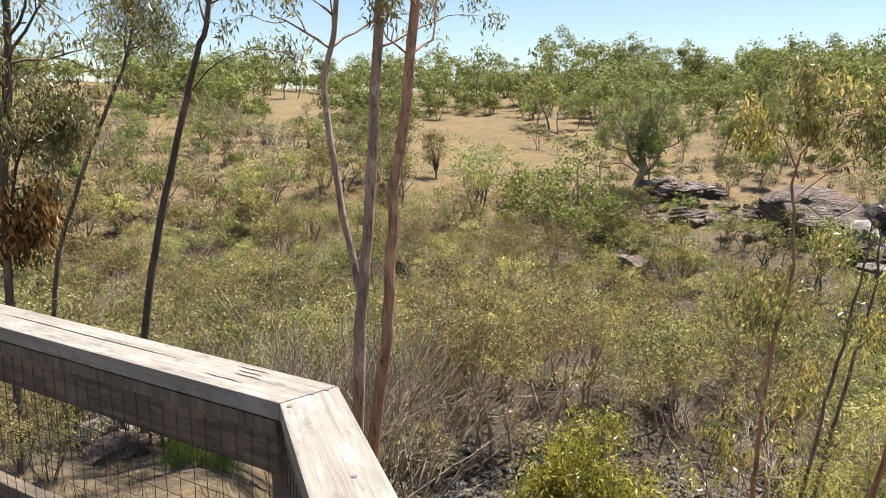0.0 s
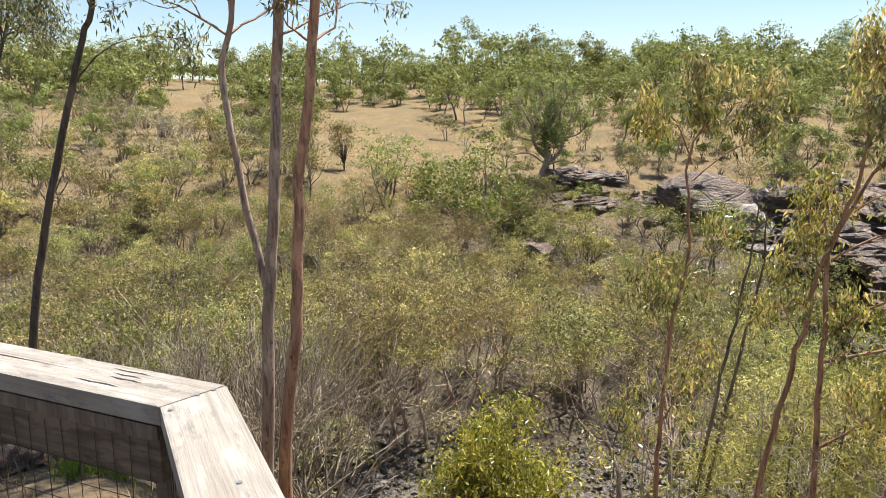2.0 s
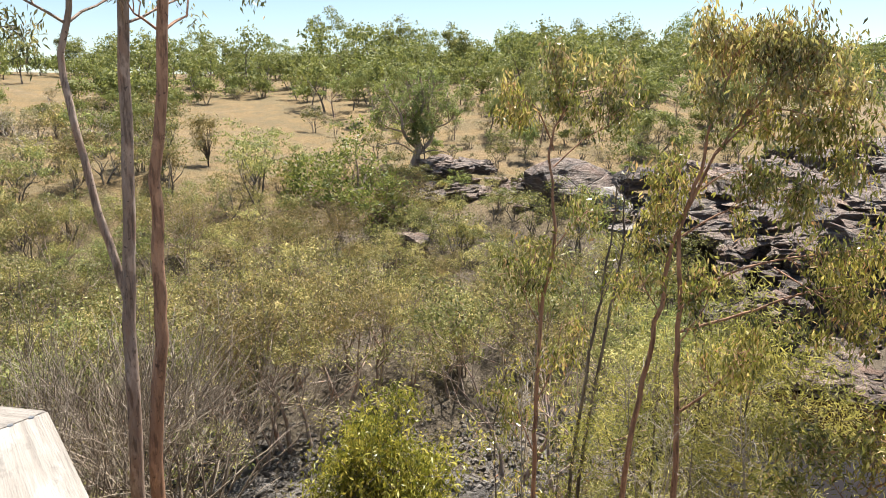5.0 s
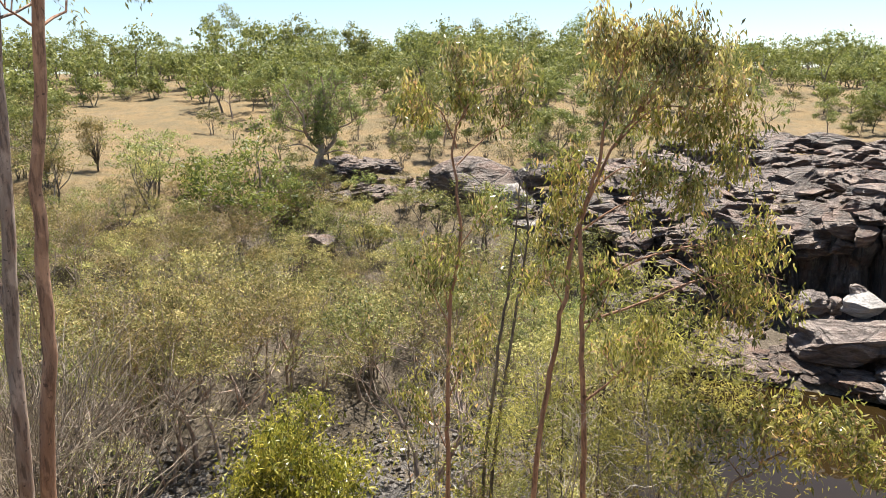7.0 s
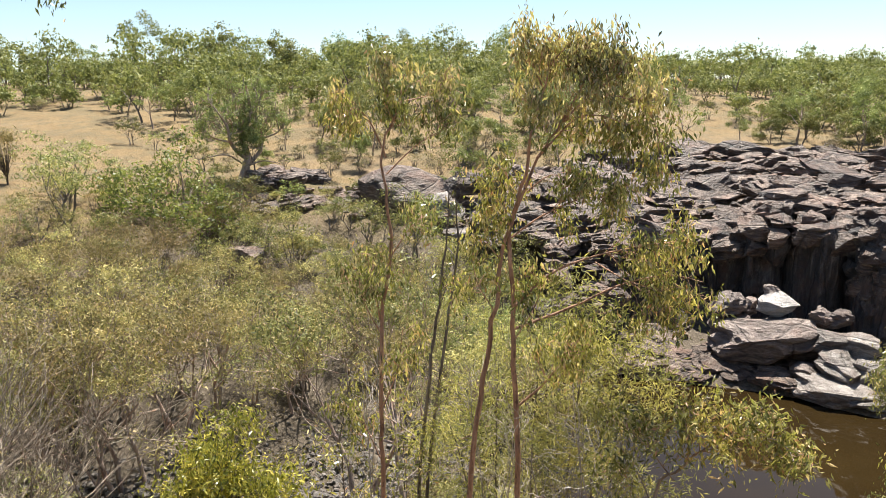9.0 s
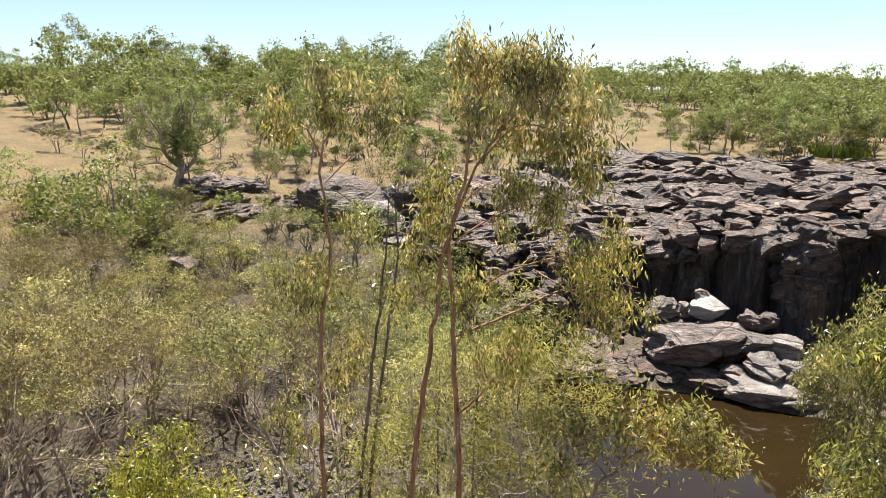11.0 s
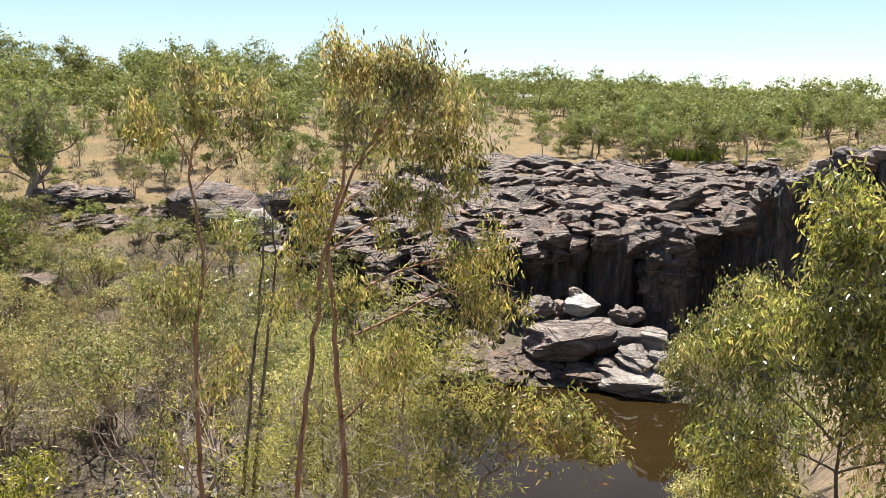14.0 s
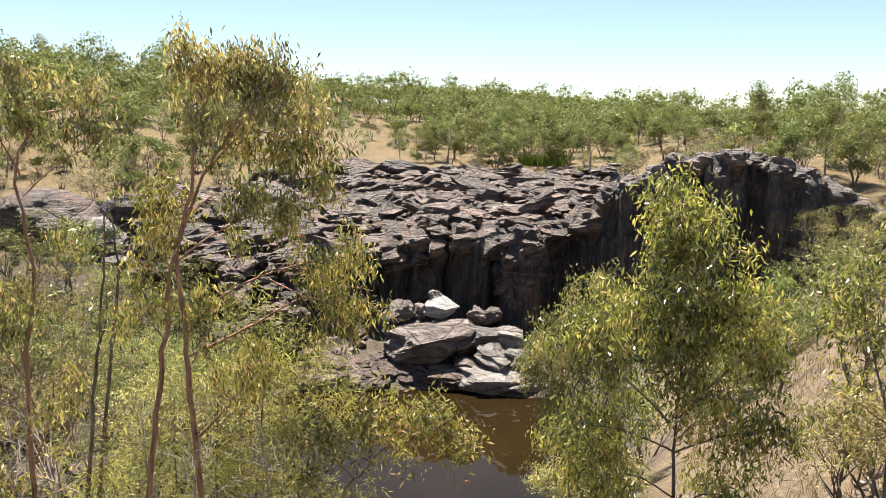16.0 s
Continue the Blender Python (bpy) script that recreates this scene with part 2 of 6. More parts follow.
BARK_TWIG = bark_material("brown_twig_bark", (0.11, 0.08, 0.056), (0.32, 0.255, 0.185), (0.42, 0.35, 0.26))
BARK_DARK = bark_material("dark_bark", (0.05, 0.035, 0.024), (0.14, 0.1, 0.07), (0.21, 0.16, 0.12))
BARK_GREY = bark_material("grey_twig_bark", (0.075, 0.058, 0.046), (0.18, 0.145, 0.118), (0.25, 0.21, 0.17))
BARK_BLEACHED = bark_material("bleached_dead_wood", (0.26, 0.22, 0.18), (0.52, 0.46, 0.4), (0.36, 0.3, 0.24))
BARK_RED = bark_material("red_brown_bark", (0.22, 0.11, 0.065), (0.5, 0.29, 0.18), (0.33, 0.18, 0.11), 7.0)
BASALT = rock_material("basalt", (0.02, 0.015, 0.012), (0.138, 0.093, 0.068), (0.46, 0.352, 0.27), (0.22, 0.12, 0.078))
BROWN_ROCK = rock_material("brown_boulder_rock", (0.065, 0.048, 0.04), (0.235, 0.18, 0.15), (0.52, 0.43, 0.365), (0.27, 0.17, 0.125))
# upright faces: basalt with streaks, darkened to put their shade into the colour
SHADED_CLIFF_ROCK = rock_material("shaded_cliff_basalt", (0.016, 0.014, 0.013), (0.068, 0.057, 0.05), (0.23, 0.195, 0.17), (0.14, 0.075, 0.048), (1.3, 1.3, 0.28))
PALE_ROCK = rock_material("pale_boulder_rock", (0.1, 0.083, 0.07), (0.27, 0.232, 0.2), (0.5, 0.45, 0.4), (0.28, 0.2, 0.155))
CREEK_STONE = rock_material("creek_stone", (0.07, 0.06, 0.05), (0.25, 0.22, 0.19), (0.5, 0.45, 0.4), (0.24, 0.18, 0.14))
GROUND = ground_material()
WATER = water_material()
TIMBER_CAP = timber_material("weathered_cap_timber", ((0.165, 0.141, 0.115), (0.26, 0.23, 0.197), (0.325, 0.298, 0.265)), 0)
# beam and post tones darkened: the shade below the cap is in the colour
TIMBER_BEAM_SHADED = timber_material("weathered_shaded_beam_timber", ((0.036, 0.025, 0.017), (0.105, 0.075, 0.051), (0.175, 0.13, 0.092)), 0)
TIMBER_POST = timber_material("weathered_shaded_post_timber", ((0.05, 0.037, 0.028), (0.12, 0.09, 0.07), (0.18, 0.145, 0.115)), 2)
HANG_LEAF = leaf_material("hanging_gum_leaf", [(0.0, (0.08, 0.088, 0.038)), (0.5, (0.2, 0.205, 0.09)), (0.9, (0.37, 0.345, 0.17)), (1.0, (0.42, 0.3, 0.16))], 0.38, 0.36, 0.1, 0.7, 0.02)
BANK_LEAF = leaf_material("bank_gum_leaf", [(0.0, (0.12, 0.122, 0.042)), (0.5, (0.27, 0.268, 0.1)), (0.85, (0.44, 0.4, 0.17)), (1.0, (0.5, 0.34, 0.17))], 0.48, 0.35, 0.1, 0.7, 0.0)
DRY_LEAF = leaf_material("dry_scrub_leaf", [(0.0, (0.21, 0.185, 0.125)), (0.6, (0.33, 0.29, 0.195)), (1.0, (0.46, 0.39, 0.27))], 0.38, 0.6, 0.4, 0.2)
STRAW = leaf_material("straw_blade", [(0.0, (0.15, 0.115, 0.058)), (0.6, (0.27, 0.21, 0.11)), (1.0, (0.36, 0.29, 0.17))], 0.3, 0.7, 0.1)
REED = leaf_material("reed_blade", [(0.0, (0.08, 0.14, 0.02)), (1.0, (0.2, 0.26, 0.06))], 0.35, 0.5, 0.1)
wire_mat, wt, wb, wo = nodes_of("galvanised_wire")
wb.inputs["Base Color"].default_value, wb.inputs["Metallic"].default_value, wb.inputs["Roughness"].default_value = (0.06, 0.055, 0.05, 1), 0.6, 0.6
nail_mat, nt_, nb, no = nodes_of("steel_nail")
nb.inputs["Base Color"].default_value, nb.inputs["Metallic"].default_value, nb.inputs["Roughness"].default_value = (0.35, 0.34, 0.33, 1), 1.0, 0.45


# ---- mesh helpers ----
def linked(name, mesh, parent=None, material=None, smooth=False):
    if material is not None:
        mesh.materials.append(material)
    if smooth:
        mesh.polygons.foreach_set("use_smooth", [True] * len(mesh.polygons))
    ob = new(name, mesh)
    if parent is not None:
        ob.parent = parent
    return ob


def pydata(name, verts, faces):
    me = bpy.data.meshes.new(name)
    me.from_pydata(verts if isinstance(verts, list) else verts.tolist(), [], faces if isinstance(faces, list) else faces.tolist())
    return me


def part(name, bm, material, parent, label=""):
    me = bpy.data.meshes.new(name)
    bm.to_mesh(me)
    bm.free()
    ob = linked(name, me, parent, material)
    return tagged(ob, label) if label else ob


# ---- the lie of the land ----
# heights along spokes from the lookout: degrees clockwise from straight ahead, then distance and height
SPOKES = [
    (-40, (0, 8, 14, 18, 36, 48, 62, 85, 115, 160, 260), (-1.2, -2.6, -4.2, -7, -14, -14, -9, -3, 3, 8, 9)),
    (-21, (0, 8, 14, 18, 30, 38, 48, 62, 85, 120, 160, 260), (-1.2, -2.8, -4.6, -8.0, -15.5, -16.5, -12.5, -6.5, -2.5, 2, 7, 9)),
    (-5, (0, 6, 13, 27, 34, 40, 60, 85, 120, 160, 260), (-1.2, -3.8, -7, -14.6, -16.9, -16.2, -4.3, -2, 0.8, 5.5, 9)),
    (14, (0, 6, 13, 27, 33, 40, 56, 70, 100, 140, 260), (-1.2, -3.8, -7, -14.6, -16.9, -16.4, -11, -5, -0.8, 4.5, 9)),
    (28, (0, 6, 13, 25, 32, 42, 53, 61, 75, 110, 170, 260), (-1.2, -3.8, -7, -14, -16.9, -16.6, -12.5, -8, -5.2, 2.5, 8.5, 9)),
    (42, (0, 6, 13, 23, 29, 33, 46, 50, 58.5, 61, 72, 90, 130, 190, 300), (-1.2, -3.8, -7, -14, -17.4, -19, -19, -17.0, -15.4, -9, -6.2, -3.0, 3.0, 8.0, 9)),
    (58, (0, 6, 13, 22, 28, 33, 46, 50, 63, 65, 72, 88, 130, 200, 300), (-1.2, -3.8, -6.8, -13, -17.4, -19, -19, -16.8, -15.4, -7.6, -5.8, -3.9, 0.8, 6.0, 8)),
    (70, (0, 6, 13, 22, 30, 36, 46, 50, 63, 65, 72, 88, 130, 200, 300), (-1.2, -3.6, -6.4, -9.6, -14.0, -17.6, -17.6, -16.4, -15.5, -6.2, -4.5, -3.4, -1.0, 3.5, 5)),
    (78, (0, 6, 13, 22, 34, 46, 61.5, 63.5, 72, 90, 200), (-1.1, -3.4, -5.6, -7.8, -11.6, -15.2, -15.4, -1.6, -1.2, -1.2, -0.5)),
    (87, (0, 6, 13, 22, 34, 46, 60, 63, 75, 100, 200), (-1.0, -3.0, -5.0, -6.0, -7.2, -8.2, -7.5, -3.6, -1.6, -1.0, 0)),
    (110, (0, 8, 20, 40, 70, 200), (-0.8, -1.8, -2.6, -3.2, -2, 0)),
    (180, (0, 10, 40, 200), (-0.6, 0.2, 1.5, 4)),
    (320, (0, 8, 14, 18, 36, 48, 62, 85, 115, 160, 260), (-1.2, -2.6, -4.2, -7, -14, -14, -9, -3, 3, 8, 9)),
]
noise.seed_set(7)


def height(x, y):
    """Height of the land at one place."""
    r, az = math.hypot(x, y), math.degrees(math.atan2(x, y))
    if az < -40:
        az += 360
    wob = noise.noise((x * 0.09, y * 0.09, 3.1))
    for (a0, r0, z0), (a1, r1, z1) in zip(SPOKES, SPOKES[1:]):
        if a0 <= az <= a1:
            f = (az - a0) / (a1 - a0)
            f = f * f * (3 - 2 * f)
            rr = r + wob * min(1.2, r * 0.05)
            z = (1 - f) * float(np.interp(rr, r0, z0)) + f * float(np.interp(rr, r1, z1))
            break
    else:
        z = 0.0
    z += 0.35 * min(1, r / 12) * noise.noise((x * 0.22, y * 0.22, 0)) + 0.10 * min(1, r / 6) * noise.noise((x * 0.9, y * 0.9, 5))
    return z + (0.9 * noise.noise((x * 0.03, y * 0.03, 9)) if r > 90 else 0)


def polar(az, r):
    """Place on the land at so many degrees from straight ahead and so far from the lookout."""
    x, y = r * math.sin(radians(az)), r * math.cos(radians(az))
    return x, y, height(x, y)


rings = [0.0] + [0.8 * 1.045**k for k in range(72)]
rings = [r for r in rings if r < 17] + list(np.arange(17, 66, 0.7)) + [66 * 1.035**k for k in range(1, 45)] + [340, 420, 560, 800, 1200, 2000, 3500]
spans = list(np.arange(-48, 100, 0.6)) + list(np.arange(100, 312, 6.0))
gv = []
for r in rings:
    for az in spans:
        gv.append(polar(az, min(r, 300))[:2] + (polar(az, r)[2] if r <= 300 else polar(az, 300)[2],))
        if r > 300:
            gv[-1] = (r * math.sin(radians(az)), r * math.cos(radians(az)), gv[-1][2])
n_az = len(spans)
gf = [(i * n_az + j, i * n_az + (j + 1) % n_az, (i + 1) * n_az + (j + 1) % n_az, (i + 1) * n_az + j) for i in range(len(rings) - 1) for j in range(n_az)]
gf = [f[::-1] for f in gf]
ground = linked("ground", pydata("ground", gv, gf), None, GROUND, True)
tagged(ground, "dry grass hill, bare bank and rocky gorge floor", "ground", kind="structure")

WATER_Z = -17.3
bm = bmesh.new()
bmesh.ops.create_circle(bm, cap_ends=True, segments=64, radius=1.0)
for v in bm.verts:
    a = math.atan2(v.co.y, v.co.x)
    w = 1 + 0.08 * math.sin(3 * a + 1) + 0.05 * math.sin(5 * a)
    v.co.x *= w
    v.co.y *= w
me = bpy.data.meshes.new("water")
bm.to_mesh(me)
bm.free()
water = linked("water", me, None, WATER)
water.matrix_world = pose(34.5, 23.0, WATER_Z, 0, 0, -32) @ Matrix.Diagonal((19, 17, 1, 1))
tagged(water, "still brown pool below the falls", "water", kind="structure")


# ---- trees ----
def tube(pts, radii, sides, verts, faces):
    """A tapered round limb along pts, added to verts and faces."""
    start, n = len(verts), len(pts)
    pts = [Vector(p) for p in pts]
    for i, (p, r) in enumerate(zip(pts, radii)):
        d = (pts[min(i + 1, n - 1)] - pts[max(i - 1, 0)]).normalized()
        u = d.cross(Vector((0.31, 0.87, 0.12))).normalized()
        w = d.cross(u)
        for k in range(sides):
            a = 2 * math.pi * k / sides
            verts.append(tuple(p + r * (math.cos(a) * u + math.sin(a) * w)))
    for i in range(n - 1):
        for k in range(sides):
            a, b = start + i * sides + k, start + i * sides + (k + 1) % sides
            faces.append((a, b, b + sides, a + sides))


def bent(d, angle, rng):
    """Direction d turned by angle (radians) to a random side."""
    side = d.cross(Vector((rng.gauss(0, 1), rng.gauss(0, 1), rng.gauss(0, 1)))).normalized()
    return (d * math.cos(angle) + side * math.sin(angle)).normalized()


def grow(rng, p, d, length, r, depth, s, limbs, tips):
    """One limb and, from it, its smaller limbs; the ends go to tips."""
    n = 5 if depth > 0 else 4
    pts, rad, q, dd = [p.copy()], [r], p.copy(), d.copy()
    for k in range(1, n):
        dd = (dd + Vector((rng.gauss(0, 1), rng.gauss(0, 1), rng.gauss(0, 1))) * s["wiggle"] + Vector((0, 0, s["up"]))).normalized()
        q = q + dd * (length / (n - 1))
        pts.append(q.copy())
        rad.append(max(r * (1 - 0.55 * k / (n - 1)), s.get("thin", 0.006)))
    if depth or not s.get("hidden_tips"):
        limbs.append((pts, rad))
    if depth == 0:
        tips.append((pts[-1], dd))
        tips.append((pts[-2], dd))
        return
    for c in range(s["split"][depth]):
        f = rng.uniform(s["from"], 1.0) if c else 1.0
        i = min(int(f * (n - 1)), n - 2)
        g = f * (n - 1) - i
        start = pts[i].lerp(pts[i + 1], g)
        rr = (rad[i] * (1 - g) + rad[i + 1] * g) * (0.75 if c else 0.9)
        ang = rng.uniform(*s["fork"])
        grow(rng, start, bent(dd if f > 0.8 else d, ang, rng), length * rng.uniform(*s["shorter"]), rr, depth - 1, s, limbs, tips)


def leaves(rng, centres, per, spread, length, width, hang, droop_dir=-1.0, simple=False):
    """Folded lance-shaped leaves (simple: flat pointed ones) scattered round the centres: verts and faces."""
    g = np.random.default_rng(rng.randrange(1 << 30))
    c = np.repeat(np.array([tuple(p) for p in centres]), per, axis=0)
    n = len(c)
    off = g.normal(0, 1, (n, 3))
    if simple:
        off *= (1.75 * g.uniform(0, 1, n) ** 0.4 / np.linalg.norm(off, axis=1))[:, None]
    c = c + off * np.array(spread)
    d = g.normal(0, 1, (n, 3))
    d[:, 2] += hang * droop_dir
    d /= np.linalg.norm(d, axis=1)[:, None]
    s = np.cross(d, g.normal(0, 1, (n, 3)))
    s /= np.linalg.norm(s, axis=1)[:, None]
    nn = np.cross(d, s)
    ln = (length * g.uniform(0.6, 1.25, n))[:, None]
    wd = ln * (width / length) * 0.5
    fold = wd * 0.45
    if simple:
        v = np.stack([c - s * wd, c + s * wd, c + d * ln], 1).reshape(-1, 3)
        return v, np.arange(3 * n).reshape(-1, 3)
    mid = c + d * ln * 0.42
    v = np.stack([c, mid + s * wd + nn * fold, c + d * ln, mid - s * wd + nn * fold], 1).reshape(-1, 3)
    i = np.arange(n)[:, None] * 4
    f = np.concatenate([i + np.array([[0, 1, 2]]), i + np.array([[0, 2, 3]])], 1).reshape(-1, 3)
    return v, f


def pad_leaves(rng, centres, per, radius, flat, length, width, lift=0.3):
    """Rounded sprays of small leaves round the centres, turned outwards and dense on the upper side: verts and faces."""
    g = np.random.default_rng(rng.randrange(1 << 30))
    m = len(centres)
    c = np.repeat(np.array([tuple(p) for p in centres]), per, axis=0)
    size = np.repeat(radius * g.uniform(0.6, 1.3, m), per)
    n = len(c)
    d = g.normal(0, 1, (n, 3))
    d /= np.linalg.norm(d, axis=1)[:, None]
    low = d[:, 2] < -0.1
    d[low & (g.uniform(0, 1, n) < 0.7), 2] *= -1
    far = size * g.uniform(0, 1, n) ** 0.33 * (1 + 0.18 * np.sin(5 * d[:, 0] + 3 * c[:, 0]) * np.sin(5 * d[:, 1] + 4 * c[:, 1]))
    c = c + d * far[:, None] * np.array((1.0, 1.0, flat))
    out = d + g.normal(0, 0.42, (n, 3))
    out /= np.linalg.norm(out, axis=1)[:, None]
    a = g.normal(0, 1, (n, 3))
    a[:, 2] += lift
    a -= out * np.sum(a * out, axis=1)[:, None]
    a /= np.linalg.norm(a, axis=1)[:, None]
    side = np.cross(out, a)
    ln = (length * g.uniform(0.55, 1.3, n))[:, None]
    wd = ln * (width / length) * 0.5
    v = np.stack([c - side * wd, c + side * wd, c + a * ln], 1).reshape(-1, 3)
    return v, np.arange(3 * n).reshape(-1, 3)


def plant(name, label, category, limbs, leaf_sets, bark, sides=5, group="", wood_name="trunk"):
    """A thing of wood and leaves: an Empty at its base with trunk and crown."""
    root = tagged(new(name), label, category, group)
    verts, faces = [], []
    fine_v, fine_f = [], []
    for pts, rad in limbs:
        if not leaf_sets and rad[0] < 0.02:
            tube(pts, rad, 3, fine_v, fine_f)
        else:
            step = 2 if sides < 6 and rad[0] < 0.06 and len(pts) == 5 else 1
            tube(pts[::step], rad[::step], sides if rad[0] > 0.03 else 3, verts, faces)
    linked(wood_name, pydata(wood_name, verts, faces), root, bark, True)
    if fine_f:
        tagged(linked("twig_mass", pydata("twig_mass", fine_v, fine_f), root, bark, True), kind="stuff")
    for cname, (v, f), material in leaf_sets:
        linked(cname, pydata(cname, v, f), root, material)
    return root


def made_tree(seed, name, label, category, s, bark, leaf, group=""):
    """A tree or shrub from a set of growing rules; one or several stems."""
    rng = random.Random(seed)
    limbs, tips = [], []
    for k in range(s["stems"]):
        a = 2 * math.pi * (k + rng.random()) / s["stems"]
        lean = s["lean"] * rng.uniform(0.5, 1.2) if s["stems"] > 1 else s["lean"] * rng.random()
        d = Vector((math.sin(lean) * math.cos(a), math.sin(lean) * math.sin(a), math.cos(lean)))
        grow(rng, Vector((0.12 * math.cos(a) * (s["stems"] > 1), 0.12 * math.sin(a) * (s["stems"] > 1), -0.25)), d, s["trunk"] * rng.uniform(0.85, 1.1), s["girth"], s["depth"], s, limbs, tips)
    sets = []
    if leaf is not None:
        keep = [p for p, d in tips[::2] if rng.random() < s["full"]]
        sets.append(("crown", pad_leaves(rng, keep, s["per"], s["pad"], s["flat"], *s["leaf"], s["lift"]), leaf))
    return plant(name, label, category, limbs, sets, bark, s.get("sides", 5), group)


USED = set()


def stand(ob, az, r, size=1.0, turn=0.0, sink=0.0, copy=True):
    """Set a plant on the land: itself the first time, then copies of it."""
    x, y, z = polar(az, r)
    m = pose(x, y, z - sink, 0, 0, turn)
    if ob.name in USED:
        return copy_thing(ob, m @ Matrix.Scale(size / ob.scale.x, 4))
    USED.add(ob.name)
    ob.matrix_basis = m @ Matrix.Scale(size, 4)
    return ob


# ---- lookout railing ----
CORNER_OUT, CORNER_IN = Vector((-0.247, 1.640, 0)), Vector((-0.365, 1.532, 0))
LEFT_DIR, RIGHT_DIR = Vector((-0.867, 0.498, 0)).normalized(), Vector((0.330, -0.944, 0)).normalized()
CAP_TOP, CAP_THICK = 1.0, 0.045


def prism(outline, z0, z1, soft=0.004, cuts=0):
    """A board with the given outline, from z0 to z1, with eased edges."""
    bm = bmesh.new()
    f = bm.faces.new([bm.verts.new((p[0], p[1], z0)) for p in outline])
    up = bmesh.ops.extrude_face_region(bm, geom=[f])
    bmesh.ops.translate(bm, verts=[e for e in up["geom"] if isinstance(e, bmesh.types.BMVert)], vec=(0, 0, z1 - z0))
    bmesh.ops.recalc_face_normals(bm, faces=bm.faces)
    if soft:
        bmesh.ops.bevel(bm, geom=list(bm.edges), offset=soft, segments=2, profile=0.6, affect="EDGES")
    return bm


def along(origin, d):
    """A frame at origin whose x runs along d."""
    return Matrix.Translation(origin) @ Matrix.Rotation(math.atan2(d.y, d.x), 4, "Z")


def board(name, material, parent, frame_m, outline, z0, z1, label="", soft=0.004):
    ob = part(name, prism(outline, z0, z1, soft), material, parent, label)
    ob.matrix_basis = frame_m
    return ob


railing = tagged(new("lookout_railing"), "weathered grey timber railing with wire mesh infill", "railing")
caps = {}
for side, d, length in (("left", LEFT_DIR, 4.2), ("right", RIGHT_DIR, 3.0)):
    m = along(CORNER_IN, d)
    out_local = m.inverted() @ CORNER_OUT
    w = out_local.y
    s = 1 if w > 0 else -1
    gap = 0.0015
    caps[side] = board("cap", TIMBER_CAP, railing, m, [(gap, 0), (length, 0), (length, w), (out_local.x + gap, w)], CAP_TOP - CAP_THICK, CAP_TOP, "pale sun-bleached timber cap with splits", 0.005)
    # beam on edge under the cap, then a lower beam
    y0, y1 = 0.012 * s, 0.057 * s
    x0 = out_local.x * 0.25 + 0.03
    board("beam", TIMBER_BEAM_SHADED, railing, m, [(x0, y0), (length, y0), (length, y1), (x0, y1)], CAP_TOP - CAP_THICK - 0.142, CAP_TOP - CAP_THICK - 0.002, "shaded grey timber beam")
    # no real board: a dark strip added for the seam's shadow line
    board("seam_batten", TIMBER_POST, railing, m, [(x0, y0 - 0.006 * s), (length, y0 - 0.006 * s), (length, y0 - 0.001 * s), (x0, y0 - 0.001 * s)], CAP_TOP - CAP_THICK - 0.04, CAP_TOP - CAP_THICK - 0.006, "thin dark strip added as the shaded seam under the cap", 0.001)
    board("lower_beam", TIMBER_BEAM_SHADED, railing, m, [(x0, y0), (length, y0), (length, y1), (x0, y1)], 0.31, 0.45)
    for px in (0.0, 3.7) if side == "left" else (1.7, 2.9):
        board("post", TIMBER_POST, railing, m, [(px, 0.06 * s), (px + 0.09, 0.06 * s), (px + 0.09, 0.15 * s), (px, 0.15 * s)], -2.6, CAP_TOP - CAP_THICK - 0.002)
    # wire mesh stapled on the inner face
    verts, faces = [], []
    k, yw = 0, 0.008 * s
    x = x0 + 0.03
    while x < length - 0.02:
        jig = 0.004 * math.sin(k * 2.1)
        tube([(x + jig, yw, 0.12), (x - jig, yw, 0.45), (x + jig, yw, 0.72), (x, yw, 0.908 + 0.008 * math.sin(k * 1.7))], [0.001] * 4, 4, verts, faces)
        x += 0.052
        k += 1
    for row in range(15):
        z = 0.14 + row * 0.052
        if z < 0.86:
            tube([(x0 + 0.01, yw, z), (length * 0.5, yw, z + 0.006 * math.sin(row)), (length - 0.02, yw, z)], [0.001] * 3, 4, verts, faces)
    net = linked("wire_mesh", pydata("wire_mesh", verts, faces), railing, wire_mat)
    net.matrix_basis = m
    tagged(net, "thin dark wire mesh")
for place in ((-0.270, 1.610), (-0.338, 1.510), (-0.300, 1.585), (-0.155, 1.20)):
    bm = bmesh.new()
    bmesh.ops.create_cone(bm, cap_ends=True, segments=12, radius1=0.006, radius2=0.005, depth=0.003)
    nail = part("nail", bm, nail_mat, caps["right"], "steel nail head")
    nail.location = caps["right"].matrix_basis.inverted() @ Vector((*place, CAP_TOP + 0.001))

